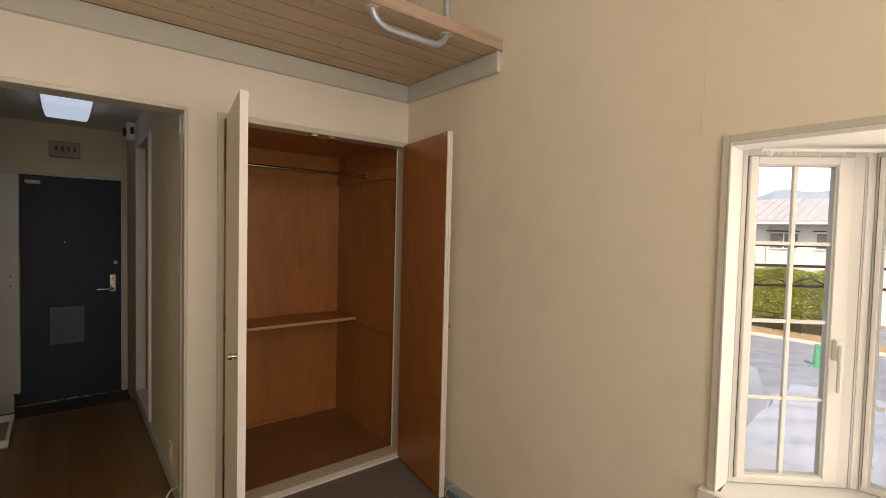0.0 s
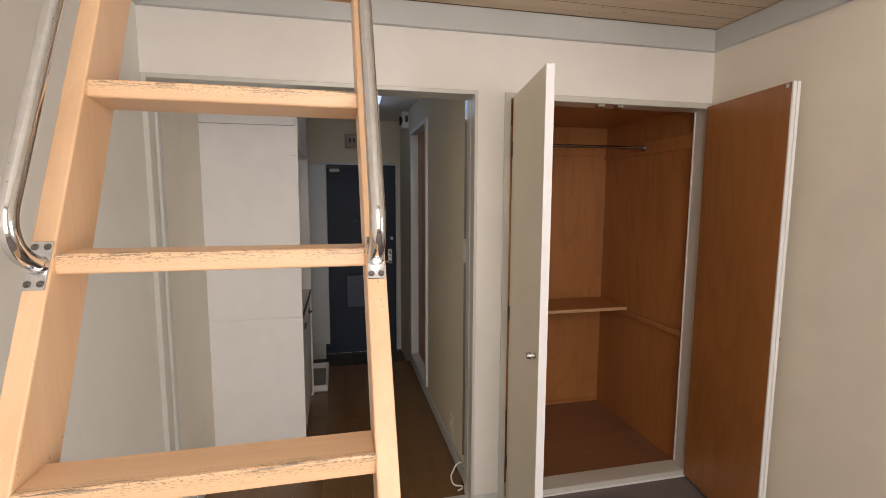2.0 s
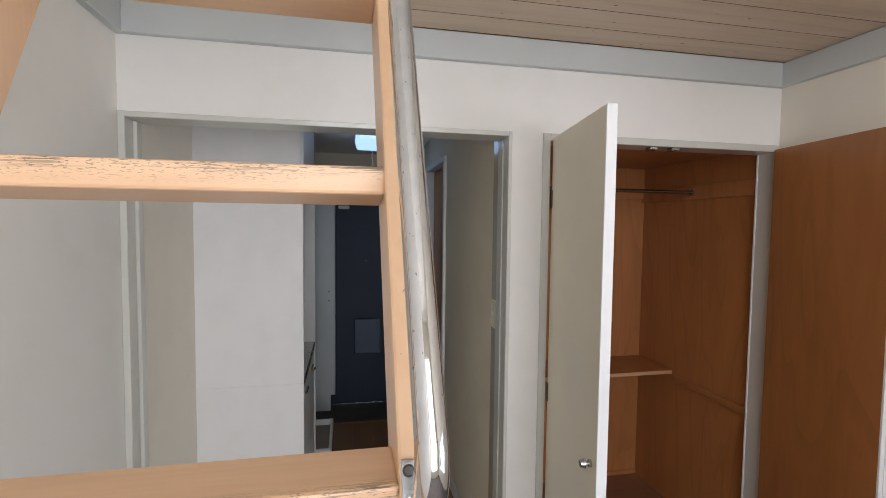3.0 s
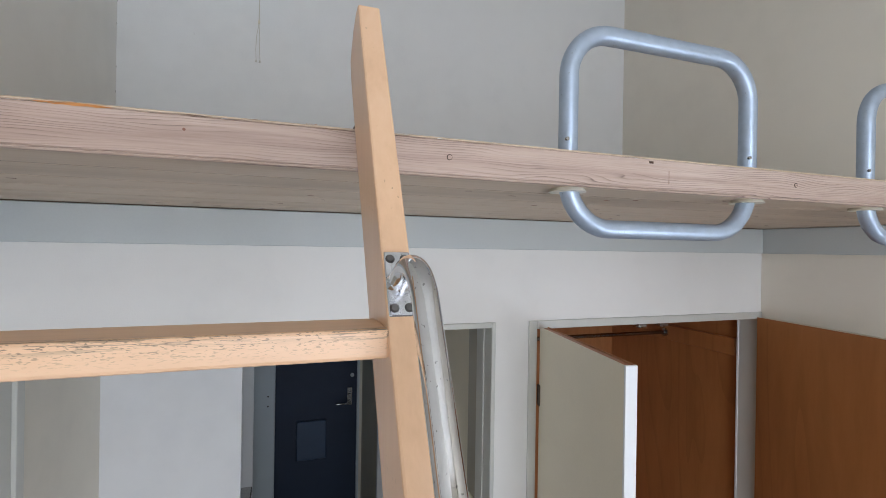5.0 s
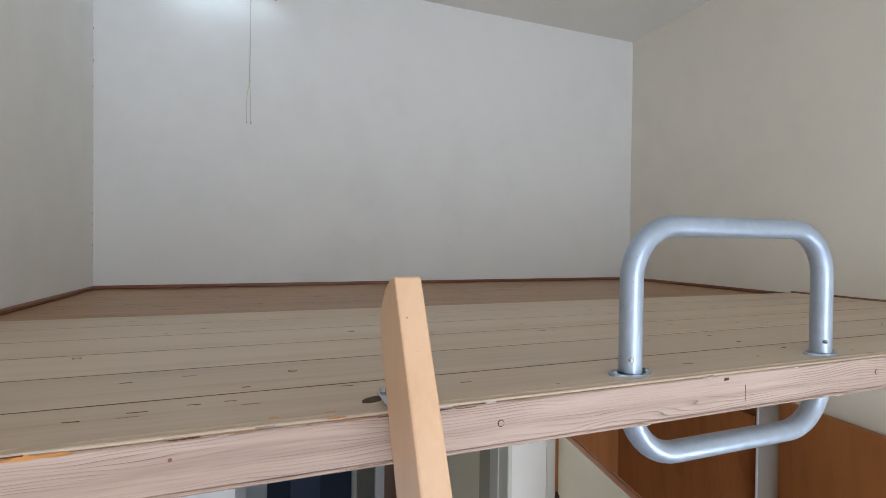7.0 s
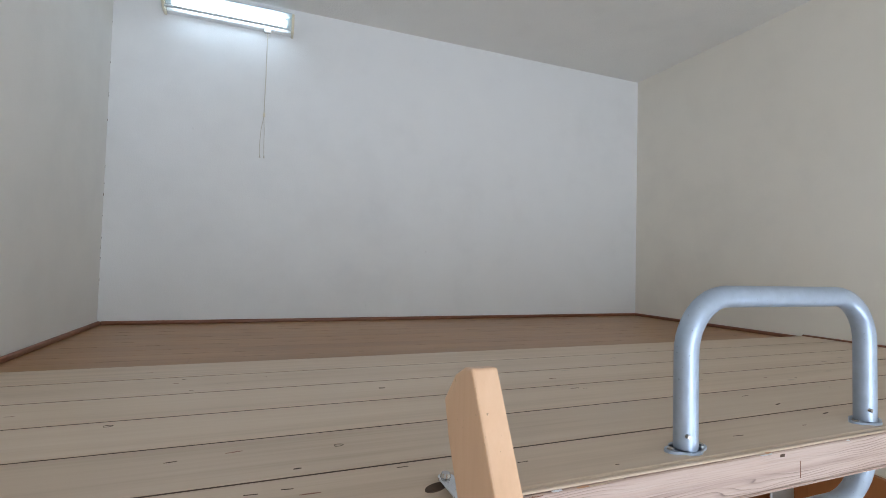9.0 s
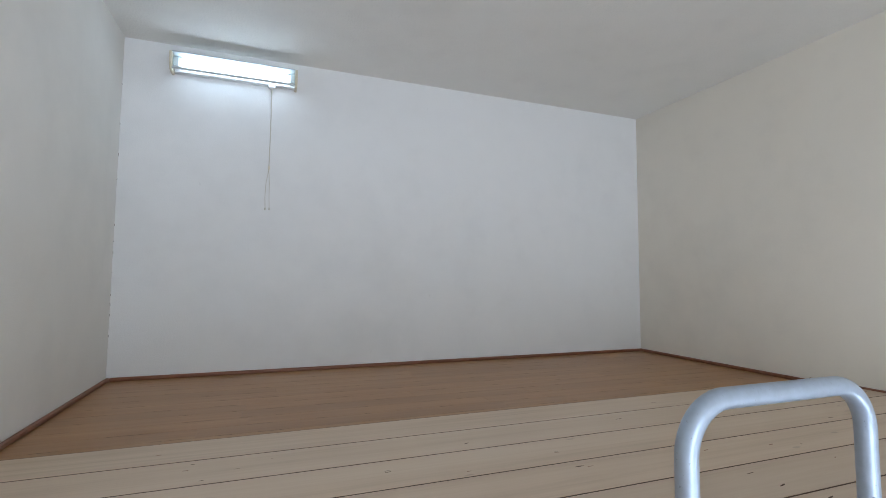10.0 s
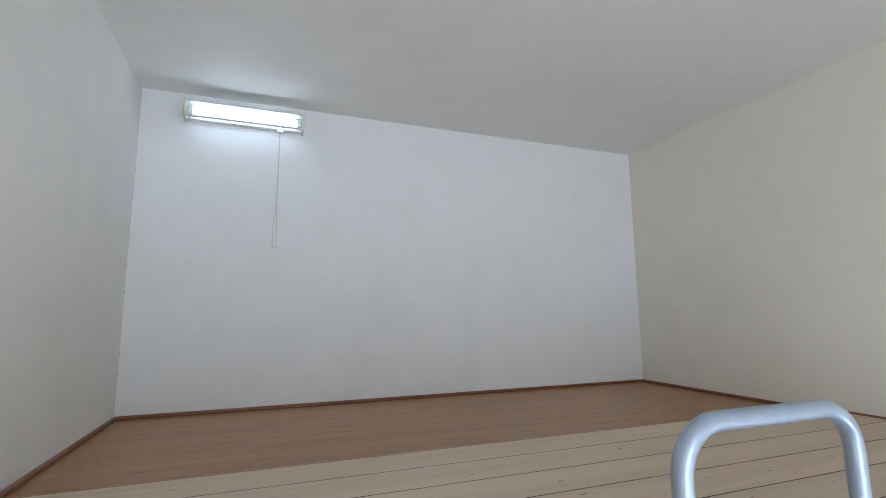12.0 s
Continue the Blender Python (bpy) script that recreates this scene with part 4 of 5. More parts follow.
for side in (-1, 1):
    top, w = 2.487, 0.0135
    outline = [(ladder_y(0), 0.0), (ladder_y(0) + deep, 0.0), (ladder_y(top - 0.08) + deep, top - 0.08), (ladder_y(top) + deep * 0.72, top - 0.045), (ladder_y(top) + deep * 0.42, top - 0.014), (ladder_y(top) + deep * 0.18, top - 0.002), (ladder_y(top), top)]
    st = extrude_x(bmesh.new(), outline, -w, w)
    for v in st.verts:
        v.co.x += stile_x(side, v.co.z)
    bmesh.ops.bevel(st, geom=list(st.edges), offset=0.0025, segments=2, profile=0.5, affect="EDGES")
    part("stile", st, M_BEECH, ladder)
for k in range(9):
    z = 2.122 - 0.2345 * k
    y = ladder_y(z)
    rg = bmesh.new()
    extrude_x(rg, [(y - 0.0015, z), (y + 0.06, z), (y + 0.06, z - 0.034), (y - 0.0015, z - 0.0255)], stile_x(-1, z) + 0.0125, stile_x(1, z) - 0.0125)
    bmesh.ops.bevel(rg, geom=list(rg.edges), offset=0.003, segments=2, profile=0.5, affect="EDGES")
    part("rung", rg, M_RUNG, ladder, "rung with scuffed dark marks", at=(-1.96 + 0.31 * (k % 3), y, z))
for side in (-1, 1):
    a = Vector((stile_x(side, 1.405), ladder_y(1.405), 1.405))
    b = Vector((stile_x(side, 2.158), ladder_y(2.158), 2.158))
    o = FRONT * 0.070
    hr = part("hand_rail", tube(bmesh.new(), fillet([a, a + o, b + o, b], 0.045, 10), 0.0105, 18), M_CHROME, ladder, "chrome grab rail", smooth=True)
    for c in (a, b):
        pl = bmesh.new()
        box(pl, -0.0119, 0.0119, -0.0012, 0.0012, -0.031, 0.031, bev=0.001)
        m = Matrix.Translation(c + FRONT * 0.0012) @ Matrix(((1, 0, 0, 0), (0, -FRONT.y, UP.y, 0), (0, -FRONT.z, UP.z, 0), (0, 0, 0, 1)))
        part("bracket", moved(pl, m), M_BRACKET, hr, "steel bracket plate")
        part("collar", disc(bmesh.new(), c + FRONT * 0.005, FRONT, 0.0125, 0.006, 18, 0.0112), M_CHROME, hr, smooth=True)
        for dx in (-0.0066, 0.0066):
            for dz in (-0.0235, 0.0235):
                part("screw", disc(bmesh.new(), c + FRONT * 0.0034 + UP * dz + Vector((dx, 0, 0)), FRONT, 0.0044, 0.002, 12, 0.003), M_SCREW, hr)
    cx = stile_x(side, 2.34)
    plate = bmesh.new()
    box(plate, cx - 0.011, cx + 0.007, -0.800, -0.738, 2.3475, 2.3505, bev=0.0012)
    disc(plate, (cx - 0.002, -0.738, 2.349), (0, 0, 1), 0.009, 0.003, 16)
    hk = part("hook", plate, M_BRACKET, ladder, "flat steel deck hook")
    part("bolt", disc(bmesh.new(), (cx - 0.002, -0.737, 2.3525), (0, 0, 1), 0.0062, 0.004, 14, 0.0048), M_STEEL, hk, smooth=True)
    # Flat dark oval stands in for the shaded hole next to the plate.
    recess_shade = disc(bmesh.new(), (0, 0, 0), (0, 0, 1), 1.0, 1.0, 18)
    moved(recess_shade, pose(cx - 0.017, -0.748, DECK_TOP + 0.0006, 0, 0, 24) @ Matrix.Diagonal((0.015, 0.0075, 0.0012, 1)))
    part("recess_shade", recess_shade, M_JOINT, hk, "dark oval painted for the shaded recess by the hook", smooth=True)

# ---- safety rails on the deck edge ----


def safety_rail(x0, x1):
    yc, zt, zb, r = -0.750, 2.548, 2.2265, 0.0154
    root = thing("safety_rail", ((x0 + x1) / 2, yc, DECK_TOP), "silver-painted bent pipe safety rail through the deck edge", "safety rail", "loft safety rails")
    part("top_loop", tube(bmesh.new(), fillet([(x0, yc, DECK_TOP), (x0, yc, zt), (x1, yc, zt), (x1, yc, DECK_TOP)], 0.076, 12), r, 20), M_SILVER, root, smooth=True)
    part("bottom_loop", tube(bmesh.new(), fillet([(x0, yc, 2.338), (x0, yc, zb), (x1, yc, zb), (x1, yc, 2.338)], 0.081, 12), r, 20), M_SILVER, root, smooth=True)
    for x in (x0, x1):
        fl = bmesh.new()
        disc(fl, (0, 0, 0.0015), (0, 0, 1), 0.021, 0.003, 24)
        bmesh.ops.create_cone(fl, cap_ends=True, segments=24, radius1=0.0165, radius2=0.0165, depth=0.003, matrix=Matrix.Translation((0.0, 0, 0.0015)) @ Matrix.Diagonal((2.1, 0.9, 1, 1)))
        moved(fl, Matrix.Translation((x, yc, DECK_TOP)))
        f = part("flange", fl, M_SILVER, root, smooth=True)
        for dx in (-0.026, 0.026):
            part("screw", disc(bmesh.new(), (x + dx, yc, DECK_TOP + 0.004), (0, 0, 1), 0.0045, 0.003, 10), M_STEEL, f)
        part("set_screw", disc(bmesh.new(), (x - 0.010, yc - r * 0.82, DECK_TOP + 0.022), (0, 1, 0), 0.0031, 0.004, 10), M_STEEL, root)
        part("washer", disc(bmesh.new(), (x, yc, DECK_LOW - 0.003), (0, 0, 1), 0.030, 0.006, 28, 0.026), M_CREAMDISC, root, "cream plastic washer", smooth=True)
    return root


safety_rail(-1.435, -1.042)
safety_rail(-0.701, -0.323)

# ---- loft lamp ----
ll = thing("loft_wall_lamp", (-2.12, YB, 3.57), "lit white fluorescent wall lamp with a pull cord", "wall lamp")
part("back_tray", boxes((-2.352, -1.887, YB - 0.03, YB, 3.538, 3.597), bev=0.003), M_WHITE, ll)
for x in (-2.362, -1.893):
    cap = extrude_x(bmesh.new(), [(YB, 3.602), (YB - 0.074, 3.602), (YB - 0.078, 3.596), (YB - 0.076, 3.556), (YB - 0.058, 3.532), (YB, 3.532)], x, x + 0.010)
    bmesh.ops.bevel(cap, geom=list(cap.edges), offset=0.002, segments=2, profile=0.5, affect="EDGES")
    part("end_cap", cap, M_IVORY, ll, "ivory plastic end cap")
part("bottom_rail", boxes((-2.352, -1.893, YB - 0.072, YB - 0.064, 3.5335, 3.542), bev=0.002), M_GREYCAB, ll)
part("diffuser", boxes((-2.326, -1.915, YB - 0.070, YB - 0.03, 3.546, 3.590), bev=0.014), M_TUBE, ll, "glowing white diffuser")
part("hood", boxes((-2.352, -1.893, YB - 0.080, YB - 0.03, 3.597, 3.602), bev=0.002), M_GREYCAB, ll, "grey metal hood over the tube")
for x0, x1 in ((-2.352, -2.328), (-1.913, -1.893)):
    part("socket", boxes((x0, x1, YB - 0.060, YB - 0.03, 3.550, 3.588), bev=0.004), M_CAPGLASS, ll)
xs, yc = -1.984, YB - 0.020
part("pull_switch", boxes((xs - 0.014, xs + 0.014, yc - 0.010, yc + 0.008, 3.527, 3.538), bev=0.002), M_PLASTIC, ll)
part("pull_cord", tube(bmesh.new(), [(xs, yc, 3.528), (xs, yc, 3.35), (xs - 0.002, yc, 3.19)], 0.0017, 6), M_CORD, ll)
part("cord_knot", disc(bmesh.new(), (xs, yc, 3.512), (0, 0, 1), 0.0034, 0.012, 8), M_CORD, ll)
part("cord_joint", boxes((xs - 0.006, xs + 0.003, yc - 0.003, yc + 0.003, 3.175, 3.19), bev=0.001), M_IVORY, ll)
for dx in (-0.014, 0.002):
    part("pull_cord", tube(bmesh.new(), [(xs - 0.002, yc, 3.176), (xs + dx * 0.8, yc, 3.12), (xs + dx, yc, 3.06), (xs + dx + 0.002, yc, 3.012)], 0.0011, 6), M_CORD, ll)
    part("cord_end", disc(bmesh.new(), (xs + dx + 0.002, yc, 3.009), (0, 0, 1), 0.003, 0.010, 10, 0.002), M_CORD, ll)

# ---- wallpaper seam by the window ----
seam = bmesh.new()
rng = random.Random(8)
z = 3.0
while z > 1.84:
    dz = rng.uniform(0.03, 0.11)
    y = -1.712 + rng.uniform(-0.003, 0.003)
    tube(seam, [(-0.0003, y, z), (-0.0006, y + rng.uniform(-0.003, 0.003), z - dz * 0.5), (-0.0003, y + rng.uniform(-0.002, 0.002), z - dz)], 0.0007, 5)
    z -= dz + rng.uniform(0.0, 0.05)
tube(seam, [(-0.0003, -1.705, 1.83), (-0.0007, -1.709, 1.80), (-0.0007, -1.708, 1.755)], 0.0012, 5)
structure("wallpaper_seam", seam, M_CREAMDISC, "lifted wallpaper seam")
gaps = bmesh.new()
for k in range(13):
    z = rng.uniform(2.36, 3.6)
    box(gaps, XL, XL + 0.0008, YB - 0.0016, YB - 0.0003, z, z + rng.uniform(0.003, 0.014))
structure("wallpaper_gap", gaps, M_JOINT, "small dark gaps where the corner wallpaper parts")

# ---- outside ----
GZ = -2.9
g = bmesh.new()
bmesh.ops.create_grid(g, x_segments=2, y_segments=2, size=900, matrix=Matrix.Translation((850, 0, GZ)))
structure("ground", g, M_ASPHALT, "grey asphalt parking lot")
# Unseen building shell, added to shade the near lot and stop sun indoors.
structure("sun_block_walls", boxes((0.02, 0.085, -9, 6, GZ, -0.12), (0.02, 0.085, -9, YS - WT, -0.12, 3.8), (0.02, 0.085, YB + WT, 6, -0.12, 3.8), (-3.0, -2.7, -9, 6, GZ, 3.8)), M_EXTERIOR, "unseen rendered outer walls, added to block the sun and shade the lot")
structure("sun_block_roof", boxes((-6.0, 0.25, -9, 6, 3.83, 4.1)), M_EXTERIOR, "unseen flat roof, added to keep the sun out of the room")


def hedge(cx, y0, y1, h, n):
    root = thing("hedge", (cx, (y0 + y1) / 2, GZ), "tall clipped yellow-green conifer hedge", "hedge")
    rng = random.Random(5)
    # Near-black box: shade within and below the foliage, put into its colour.
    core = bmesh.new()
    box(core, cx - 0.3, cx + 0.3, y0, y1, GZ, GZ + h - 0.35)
    part("shade_core", core, M_HEDGECORE, root)
    verts, faces = [], []
    for k in range(n):
        y = rng.uniform(y0, y1)
        z = GZ + 0.6 + (h - 0.6) * rng.random() ** 0.85
        x = cx - 0.34 + rng.uniform(-0.12, 0.1) + (0.5 * rng.random() if z > GZ + h - 0.35 else 0)
        z += 0.09 * math.sin(y * 3.1) + rng.uniform(-0.08, 0.08)
        s = rng.uniform(0.03, 0.075)
        d = Vector((rng.uniform(-1, 0.2), rng.uniform(-1, 1), rng.uniform(0.2, 1.4))).normalized()
        w = d.orthogonal().normalized() * s * 0.4
        c = Vector((x, y, z))
        i = len(verts)
        verts += [c - w, c + w, c + d * s * 1.9 + w * 0.4, c + d * s * 1.9 - w * 0.4]
        faces.append((i, i + 1, i + 2, i + 3))
    me = bpy.data.meshes.new("leaves")
    me.from_pydata([tuple(v - Vector((cx, (y0 + y1) / 2, GZ))) for v in verts], [], faces)
    me.materials.append(M_LEAF)
    lv = new("leaves", me)
    lv.parent = root
    tagged(lv, "", "", "", "stuff")
    return root


hedge(24.5, 1.5, 9.5, 2.9, 60000)
structure("verge", boxes((22.3, 24.1, -6, 16, GZ, GZ + 0.12)), M_DRYGRASS, "strip of dry grass along the hedge")
structure("kerb", boxes((22.15, 22.3, -6, 16, GZ, GZ + 0.15), bev=0.02), M_EXTERIOR, "low concrete kerb")

fence = thing("low_fence", (23.7, 5.5, GZ + 0.12), "low dark wire fence in front of the hedge", "fence")
for k in range(9):
    part("post", boxes((23.68, 23.73, 1.5 + k, 1.55 + k, GZ + 0.12, GZ + 0.95)), M_DARKSTEEL, fence)
for z in (0.45, 0.68, 0.9):
    part("fence_rail", boxes((23.69, 23.72, 1.0, 10.0, GZ + z, GZ + z + 0.03)), M_DARKSTEEL, fence)

house = thing("house", (34, 6, GZ), "pale two-storey house with a light metal roof", "house")
part("wall", boxes((31, 38, -2, 16, GZ, 2.45)), M_STUCCO, house)
rf = bmesh.new()
extrude_roof = [(30.2, 2.35), (30.2, 2.5), (34.5, 4.0), (38.8, 2.5), (38.8, 2.35)]
a = [rf.verts.new((x, -2.7, z)) for x, z in extrude_roof]
b = [rf.verts.new((x, 16.7, z)) for x, z in extrude_roof]
rf.faces.new(a)
rf.faces.new(b[::-1])
for i in range(5):
    rf.faces.new((a[i], b[i], b[(i + 1) % 5], a[(i + 1) % 5]))
roof = part("roof", rf, M_ROOF, house)
for k in range(40):
    y = -2.5 + k * 0.48
    rb = bmesh.new()
    v = [rb.verts.new(p) for p in ((30.2, y, 2.51), (30.2, y + 0.05, 2.51), (34.5, y + 0.05, 4.01), (34.5, y, 4.01), (30.2, y, 2.57), (30.2, y + 0.05, 2.57), (34.5, y + 0.05, 4.07), (34.5, y, 4.07))]
    for f in ((0, 3, 2, 1), (4, 5, 6, 7), (0, 1, 5, 4), (1, 2, 6, 5), (2, 3, 7, 6), (3, 0, 4, 7)):
        rb.faces.new([v[i] for i in f])
    part("standing_seam", rb, M_ROOF, roof)
part("gutter", boxes((30.1, 30.22, -2.7, 16.7, 2.25, 2.36), bev=0.02), M_LEDGER, house)
part("down_pipe", boxes((30.9, 31.0, 7.0, 7.09, GZ, 2.3), bev=0.02), M_LEDGER, house)
for y in (3.4, 5.6, 8.6, 11.0):
    w = part("window", boxes((30.95, 31.0, y, y + 1.3, 0.9, 1.75)), M_HOUSEGLASS, house)
    part("window_frame", boxes((30.92, 30.95, y - 0.05, y + 1.35, 1.75, 1.81), (30.92, 30.95, y - 0.05, y + 1.35, 0.84, 0.9), (30.92, 30.95, y + 0.62, y + 0.68, 0.9, 1.75)), M_WHITE, w)
    part("awning", boxes((30.45, 31.0, y - 0.1, y + 1.4, 1.86, 1.92), bev=0.01), M_DARKSTEEL, w)
    part("lower_window", boxes((30.95, 31.0, y, y + 1.3, -1.7, -0.5)), M_HOUSEGLASS, house)

hill = bmesh.new()
prev = None
for k in range(81):
    y = -600 + k * 20
    z = 70 + 14 * math.sin(k * 0.23) + 8 * math.sin(k * 0.61 + 1) + 3 * math.sin(k * 1.7)
    lo, hi = hill.verts.new((820, y, GZ)), hill.verts.new((860, y, z))
    bk = hill.verts.new((900, y, GZ))
    if prev:
        hill.faces.new((prev[0], lo, hi, prev[1]))
        hill.faces.new((prev[1], hi, bk, prev[2]))
    prev = (lo, hi, bk)
structure("backdrop_hills", hill, M_HILL, "low wooded hills on the horizon, bluish haze in their colour")


def covered_car(x, y, rz, length, label):
    """A parked car under a loose cover with folds to the ground."""
    bm = bmesh.new()
    prof = [(0.0, 0.05), (0.015, 0.9), (0.05, 1.36), (0.12, 1.42), (0.5, 1.46), (0.88, 1.43), (0.96, 1.3), (0.985, 0.9), (1.0, 0.05)]
    rows = []
    nu, nv = 60, 36
    for i in range(nu + 1):
        f = i / nu
        zt = np.interp(f, [p[0] for p in prof], [p[1] for p in prof])
        row = []
        for j in range(nv + 1):
            s = -1 + 2 * j / nv
            top = min(1.0, 1.9 * (1 - abs(s)) ** 0.4)
            fold = 0.035 * math.sin(f * 60 + 9 * s) * (1 - top) + 0.012 * math.sin(17 * f + 5 * s)
            row.append(bm.verts.new(((f - 0.5) * length, s * (0.92 + fold) + 0.02 * math.sin(f * 23), GZ + 0.05 + zt * top + fold * 0.5 - 0.022 * math.sin(f * 31 + s * 6) + 0.018 * abs(math.sin(f * 13 - s * 11)))))
        rows.append(row)
    for i in range(nu):
        for j in range(nv):
            bm.faces.new((rows[i][j], rows[i + 1][j], rows[i + 1][j + 1], rows[i][j + 1]))
    moved(bm, pose(x, y, 0, 0, 0, rz))
    ob = part("covered_car", bm, M_COVER, None, "", (x, y, GZ), smooth=True)
    return tagged(ob, label, "car")


covered_car(7.8, -0.55, 4, 4.6, "parked car under a silvery loose cover")
covered_car(9.8, 3.0, 84, 4.0, "parked car under a white loose cover")
cone = thing("traffic_cone", (18.4, 1.80, GZ), "green plastic traffic cone on the lot", "cone")
part("body", disc(bmesh.new(), (18.4, 1.80, GZ + 0.39), (0, 0, 1), 0.12, 0.72, 20, 0.06), M_GREEN, cone, smooth=True)
part("foot", boxes((18.2, 18.6, 1.60, 2.00, GZ, GZ + 0.04), bev=0.01), M_GREEN, cone)

# ---- pieces: boards of deck and floors ----
deck = thing("loft_deck", (-1.265, -0.4, DECK_LOW), "cream-washed pine plank deck of the sleeping loft", "", "", "structure")
edges = [-0.025, -0.155, -0.285, -0.415, -0.545, -0.675, -0.778]
for k in range(6):
    bm = bmesh.new()
    box(bm, XL + 0.002, XR - 0.002, edges[k + 1] + 0.0013, edges[k] - 0.0013, DECK_LOW, DECK_TOP, bev=0.002)
    part("plank", bm, M_DECK, deck)
    if k < 5:
        part("tongue", boxes((XL + 0.003, XR - 0.003, edges[k + 1] - 0.0012, edges[k + 1] + 0.0012, DECK_LOW + 0.021, DECK_TOP - 0.0005)), M_JOINT, deck, "dark joint")
        part("tongue", boxes((XL + 0.003, XR - 0.003, edges[k + 1] - 0.0012, edges[k + 1] + 0.0012, DECK_LOW + 0.0004, DECK_LOW + 0.020)), M_GROOVE, deck, "brown joint")
part("edge_board", boxes((XL + 0.002, XR - 0.002, DECK_EDGE, -0.7788, DECK_LOW + 0.003, DECK_TOP - 0.004), bev=0.0015), M_FASCIA, deck, "worn pinkish bare pine edge with dark grain")
part("edge_lip", boxes((XL + 0.002, XR - 0.002, DECK_EDGE + 0.002, -0.7788, DECK_TOP - 0.0038, DECK_TOP - 0.0006), bev=0.0012), M_DECK, deck)
part("edge_bead", boxes((XL + 0.002, XR - 0.002, DECK_EDGE - 0.0008, -0.7788, DECK_LOW - 0.001, DECK_LOW + 0.0028), bev=0.0015), M_FASCIA, deck)
for x, z, r in ((-1.651, 2.317, 0.0042), (-0.966, 2.318, 0.0042)):
    part("knot", disc(bmesh.new(), (x, DECK_EDGE, z), (0, 1, 0), r, 0.0008, 16), M_JOINT, deck, "dark knot ring")
    part("knot_heart", disc(bmesh.new(), (x + 0.0004, DECK_EDGE - 0.0003, z), (0, 1, 0), r * 0.74, 0.0008, 16), M_FASCIA, deck)
part("knot", disc(bmesh.new(), (-1.979, DECK_EDGE, 2.324), (0, 1, 0), 0.0018, 0.0008, 10), M_BROWNTRIM, deck, "small dark knot")
rng = random.Random(3)


def chip(x0, x1, zc, h, mat, label):
    """A thin ragged sliver along the deck's front edge."""
    n, zc = 10, zc + 0.0025
    bm = bmesh.new()
    up, lo = [], []
    for k in range(n + 1):
        x, f = x0 + (x1 - x0) * k / n, math.sin(math.pi * k / n) ** 0.6
        up.append(bm.verts.new((x, DECK_EDGE + 0.0012, zc + h * 0.7 * f * rng.uniform(0.5, 1.0) + 0.0001)))
        lo.append(bm.verts.new((x, DECK_EDGE - 0.0008, zc - h * f * rng.uniform(0.4, 1.0) - 0.0001)))
    for k in range(n):
        bm.faces.new((lo[k], lo[k + 1], up[k + 1], up[k]))
    part("chip", bm, mat, deck, label)


chip(-2.125, -2.05, 2.3385, 0.0028, M_ORANGEWOOD, "fresh orange splinter")
chip(-1.909, -1.891, 2.341, 0.0007, M_FASCIA, "bare worn splinter")
chip(-1.843, -1.824, 2.342, 0.0005, M_ORANGEWOOD, "fresh orange splinter")
for k in range(60):
    x = rng.uniform(-2.5, -1.62) if k < 44 else rng.uniform(-1.6, -0.3)
    chip(x, x + rng.uniform(0.006, 0.035), rng.uniform(2.3372, 2.3405), rng.uniform(0.0003, 0.0009), rng.choice((M_BROWNTRIM, M_DECK, M_DECK, M_EDGE, M_WHITE)), "worn chip")
part("nick", boxes((-1.2654, -1.2650, DECK_EDGE - 0.0006, DECK_EDGE + 0.002, 2.301, 2.324)), M_BROWNTRIM, deck, "thin cut across the edge")
part("nick", extrude_x(bmesh.new(), [(DECK_EDGE - 0.0008, 2.334), (DECK_EDGE + 0.002, 2.334), (DECK_EDGE + 0.002, 2.3375), (DECK_EDGE - 0.0008, 2.3375)], -1.306, -1.298), M_JOINT, deck, "small dark notch")
rng = random.Random(21)
marks = [(-0.859, -0.107), (-1.080, -0.208), (-1.382, -0.360), (-1.600, -0.392), (-1.382, -0.443), (-1.361, -0.450), (-1.090, -0.582), (-0.837, -0.584), (-0.818, -0.505), (-1.062, -0.461), (-0.889, -0.484), (-1.543, -0.247), (-2.021, -0.230), (-2.113, -0.208), (-2.304, -0.354), (-1.923, -0.656), (-2.060, -0.595), (-1.993, -0.585), (-1.164, -0.732), (-1.085, -0.640)]
marks += [(rng.uniform(-2.48, -0.05), rng.uniform(-0.75, -0.05)) for k in range(22)]
for x, y in ((-2.162, -0.438), (-1.869, -0.600), (-1.749, -0.341)):
    ring = [(x + 0.0056 * math.cos(a) + 0.0012 * math.cos(2 * a), y + 0.0036 * math.sin(a), DECK_TOP - 0.0001) for a in [math.pi * i / 9 for i in range(18)]]
    part("knot", tube(bmesh.new(), ring, 0.0006, 5, True), M_JOINT, deck, "oval dark knot ring")
for k in range(24):
    x, y = rng.uniform(-2.5, -1.80) if k < 18 else rng.uniform(-1.7, -0.2), rng.uniform(-0.768, -0.685)
    w, t = rng.uniform(0.005, 0.02), rng.uniform(0.0003, 0.0006)
    part("scuff", moved(boxes((-w / 2, w / 2, -t, t, -0.0003, 0.0004)), pose(x, y, DECK_TOP, 0, 0, rng.uniform(-7, 7))), M_GROOVE, deck, "thin dark scuff")
for x, y, w in ((-1.893, -0.770, 0.010), (-1.838, -0.772, 0.013)):
    part("chip", moved(disc(bmesh.new(), (0, 0, 0), (0, 0, 1), 1.0, 1.0, 9), pose(x, y, DECK_TOP, 0, 0, 4) @ Matrix.Diagonal((w / 2, 0.0018, 0.0006, 1))), M_ORANGEWOOD, deck, "fresh orange splinter")
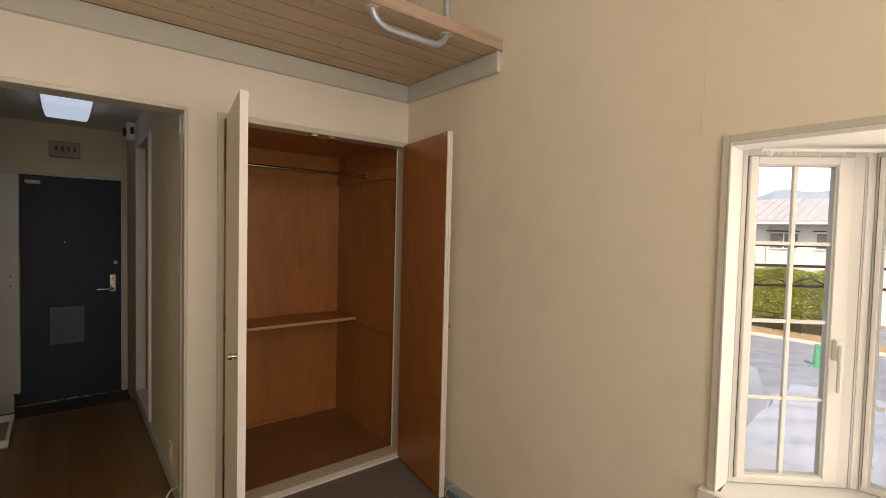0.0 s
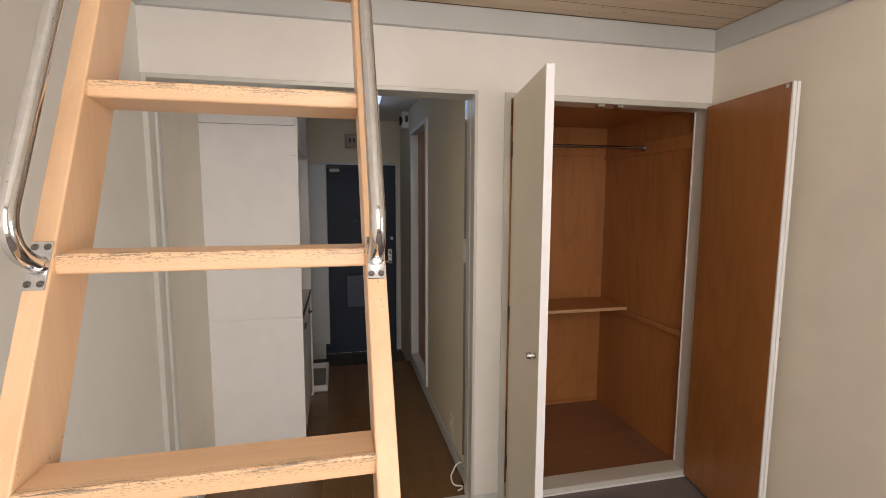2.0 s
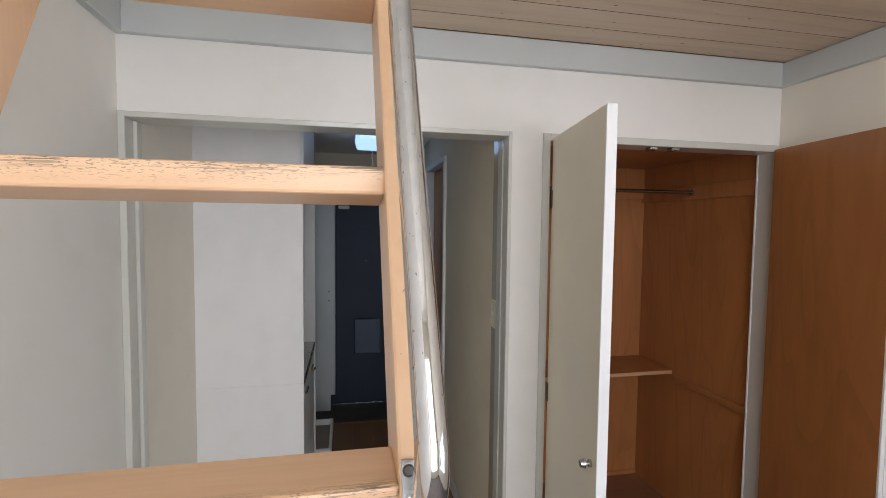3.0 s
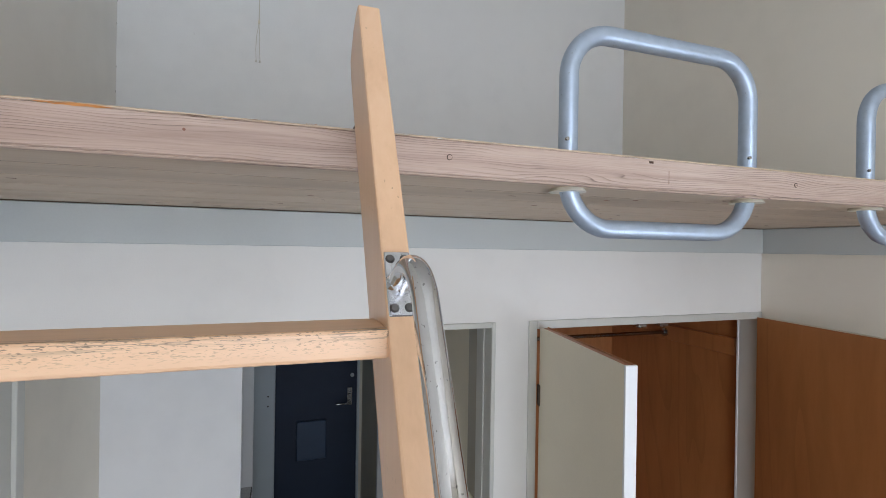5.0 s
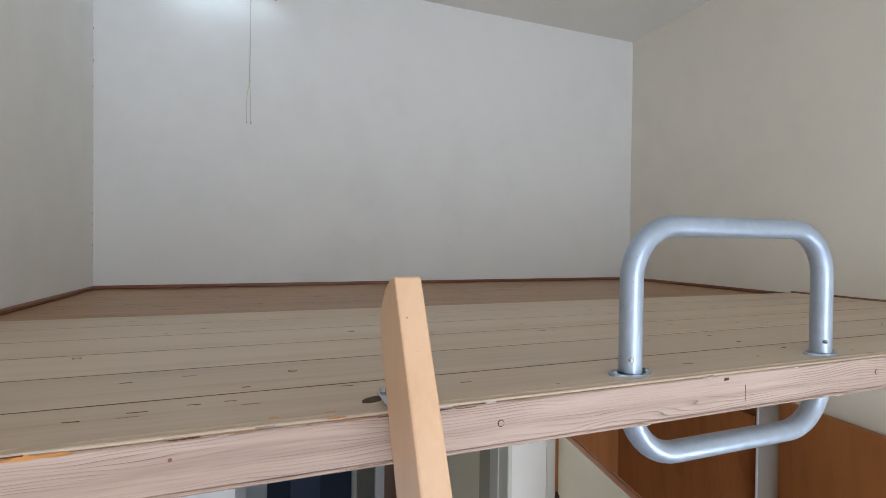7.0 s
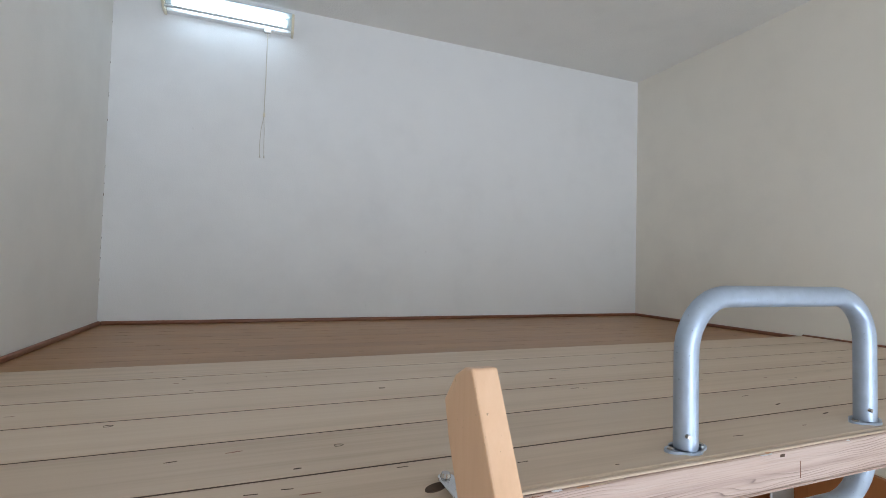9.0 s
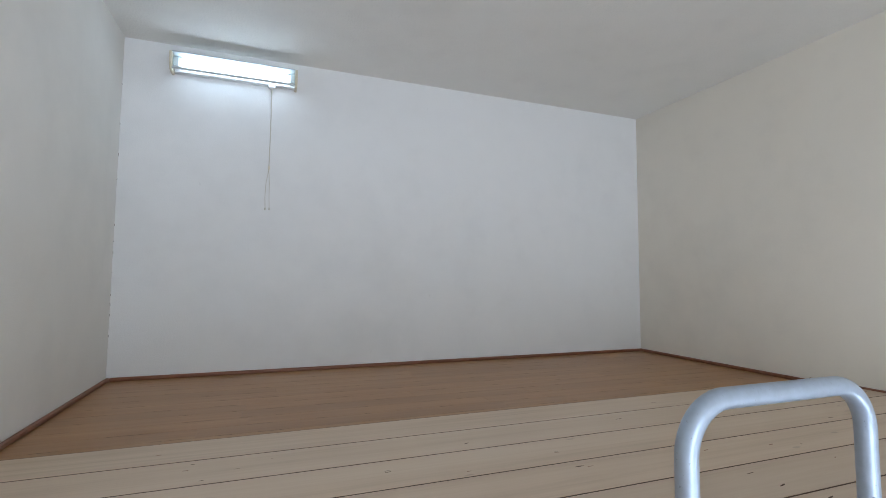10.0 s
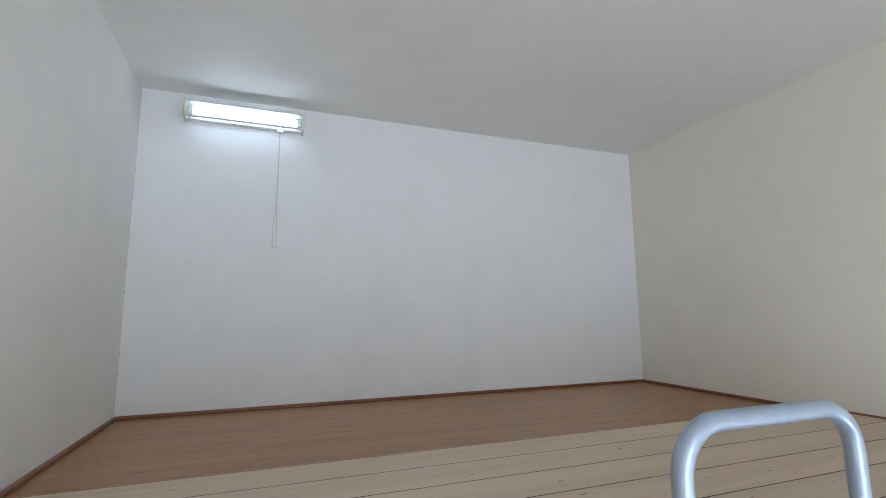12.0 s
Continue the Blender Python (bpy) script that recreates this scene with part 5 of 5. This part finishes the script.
for x, y in marks:
    if min(abs(y - e) for e in edges) < 0.012:
        continue
    a, b = rng.uniform(0.003, 0.012), rng.uniform(0.0006, 0.0017)
    bm = bmesh.new()
    disc(bm, (0, 0, 0), (0, 0, 1), 1.0, 1.0, 12)
    moved(bm, pose(x, y, DECK_TOP, 0, 0, rng.uniform(-14, 14)) @ Matrix.Diagonal((a, b, 0.0004, 1)))
    part("knot", bm, rng.choice((M_JOINT, M_BROWNTRIM)), deck, "small dark knot")
for k in range(40):
    x, y = rng.uniform(-2.4, -0.1), rng.uniform(-0.74, -0.06)
    if min(abs(y - e) for e in edges) < 0.012:
        continue
    bm = disc(bmesh.new(), (0, 0, 0), (0, 0, 1), 1.0, 1.0, 12)
    moved(bm, pose(x, y, DECK_LOW - 0.0001, 0, 0, rng.uniform(-14, 14)) @ Matrix.Diagonal((rng.uniform(0.003, 0.01), 0.002, 0.0008, 1)))
    part("knot", bm, M_BROWNTRIM, deck, "small dark knot")
part("joint", boxes((XL + 0.003, XR - 0.003, -0.0252, -0.0238, DECK_LOW, DECK_TOP - 0.0008)), M_JOINT, deck, "dark joint")
lfloor = thing("loft_floor", (-1.265, 0.41, DECK_LOW), "mid-brown laminate floor at the back of the loft", "", "", "structure")
rng = random.Random(11)
for k in range(12):
    ya = -0.0245 + k * 0.0730
    cuts = [XL + 0.002] + sorted(XL + (j + rng.uniform(0.15, 0.85)) * 0.84 for j in range(3)) + [XR - 0.002]
    for xa, xb in zip(cuts, cuts[1:]):
        bm = bmesh.new()
        box(bm, xa + 0.0001, xb - 0.0001, ya + 0.0001, ya + 0.0729, DECK_LOW, 2.329, bev=0.0003)
        part("floor_board", bm, M_LOFTFLOOR, lfloor)
    if k:
        dash, x = bmesh.new(), XL + rng.uniform(0.05, 0.2)
        while x < XR - 0.12:
            w = rng.uniform(0.015, 0.09)
            box(dash, x, x + w, ya - 0.0005, ya + 0.0005, 2.326, 2.3292)
            x += w + rng.uniform(0.04, 0.26)
        tagged(part("joint", dash, M_GROOVE, lfloor, "broken dark joint line"), "", "", "", "stuff")
for nm, xa, xb, ya, yb, za in (("baseboard_loft_north", XL + 0.012, XR - 0.012, YB - 0.012, YB, 2.329), ("baseboard_loft_west", XL, XL + 0.012, -0.024, YB, 2.329), ("baseboard_loft_east", XR - 0.012, XR, -0.024, YB, 2.329), ("baseboard_deck_west", XL, XL + 0.012, -0.775, -0.026, 2.337), ("baseboard_deck_east", XR - 0.012, XR, -0.775, -0.026, 2.337)):
    structure(nm, boxes((xa, xb, ya, yb, za, za + 0.014), bev=0.003), M_BROWNTRIM, "dark red-brown quarter round trim")
hfloor = thing("floor_hall", (-1.85, 1.0, -0.05), "glossy dark brown wooden hall floor", "", "", "structure")
for k in range(9):
    xa = HL + k * 0.1456
    cut = rng.uniform(0.5, 1.6)
    for ya, yb in ((0.086, cut - 0.0005), (cut + 0.0005, 2.05)):
        bm = bmesh.new()
        box(bm, xa + 0.0004, xa + 0.1452, ya, yb, -0.05, 0.0, bev=0.0003)
        part("floor_board", bm, M_HALLFLOOR, hfloor)
structure("entry_step", boxes((HL, HR, 2.035, 2.06, -0.12, 0.002), bev=0.003), M_BROWNTRIM, "dark wooden step edge to the entry")
structure("subfloor_hall", boxes((HL, HR, 0.06, 2.05, -0.2, -0.052)), M_GENKAN)
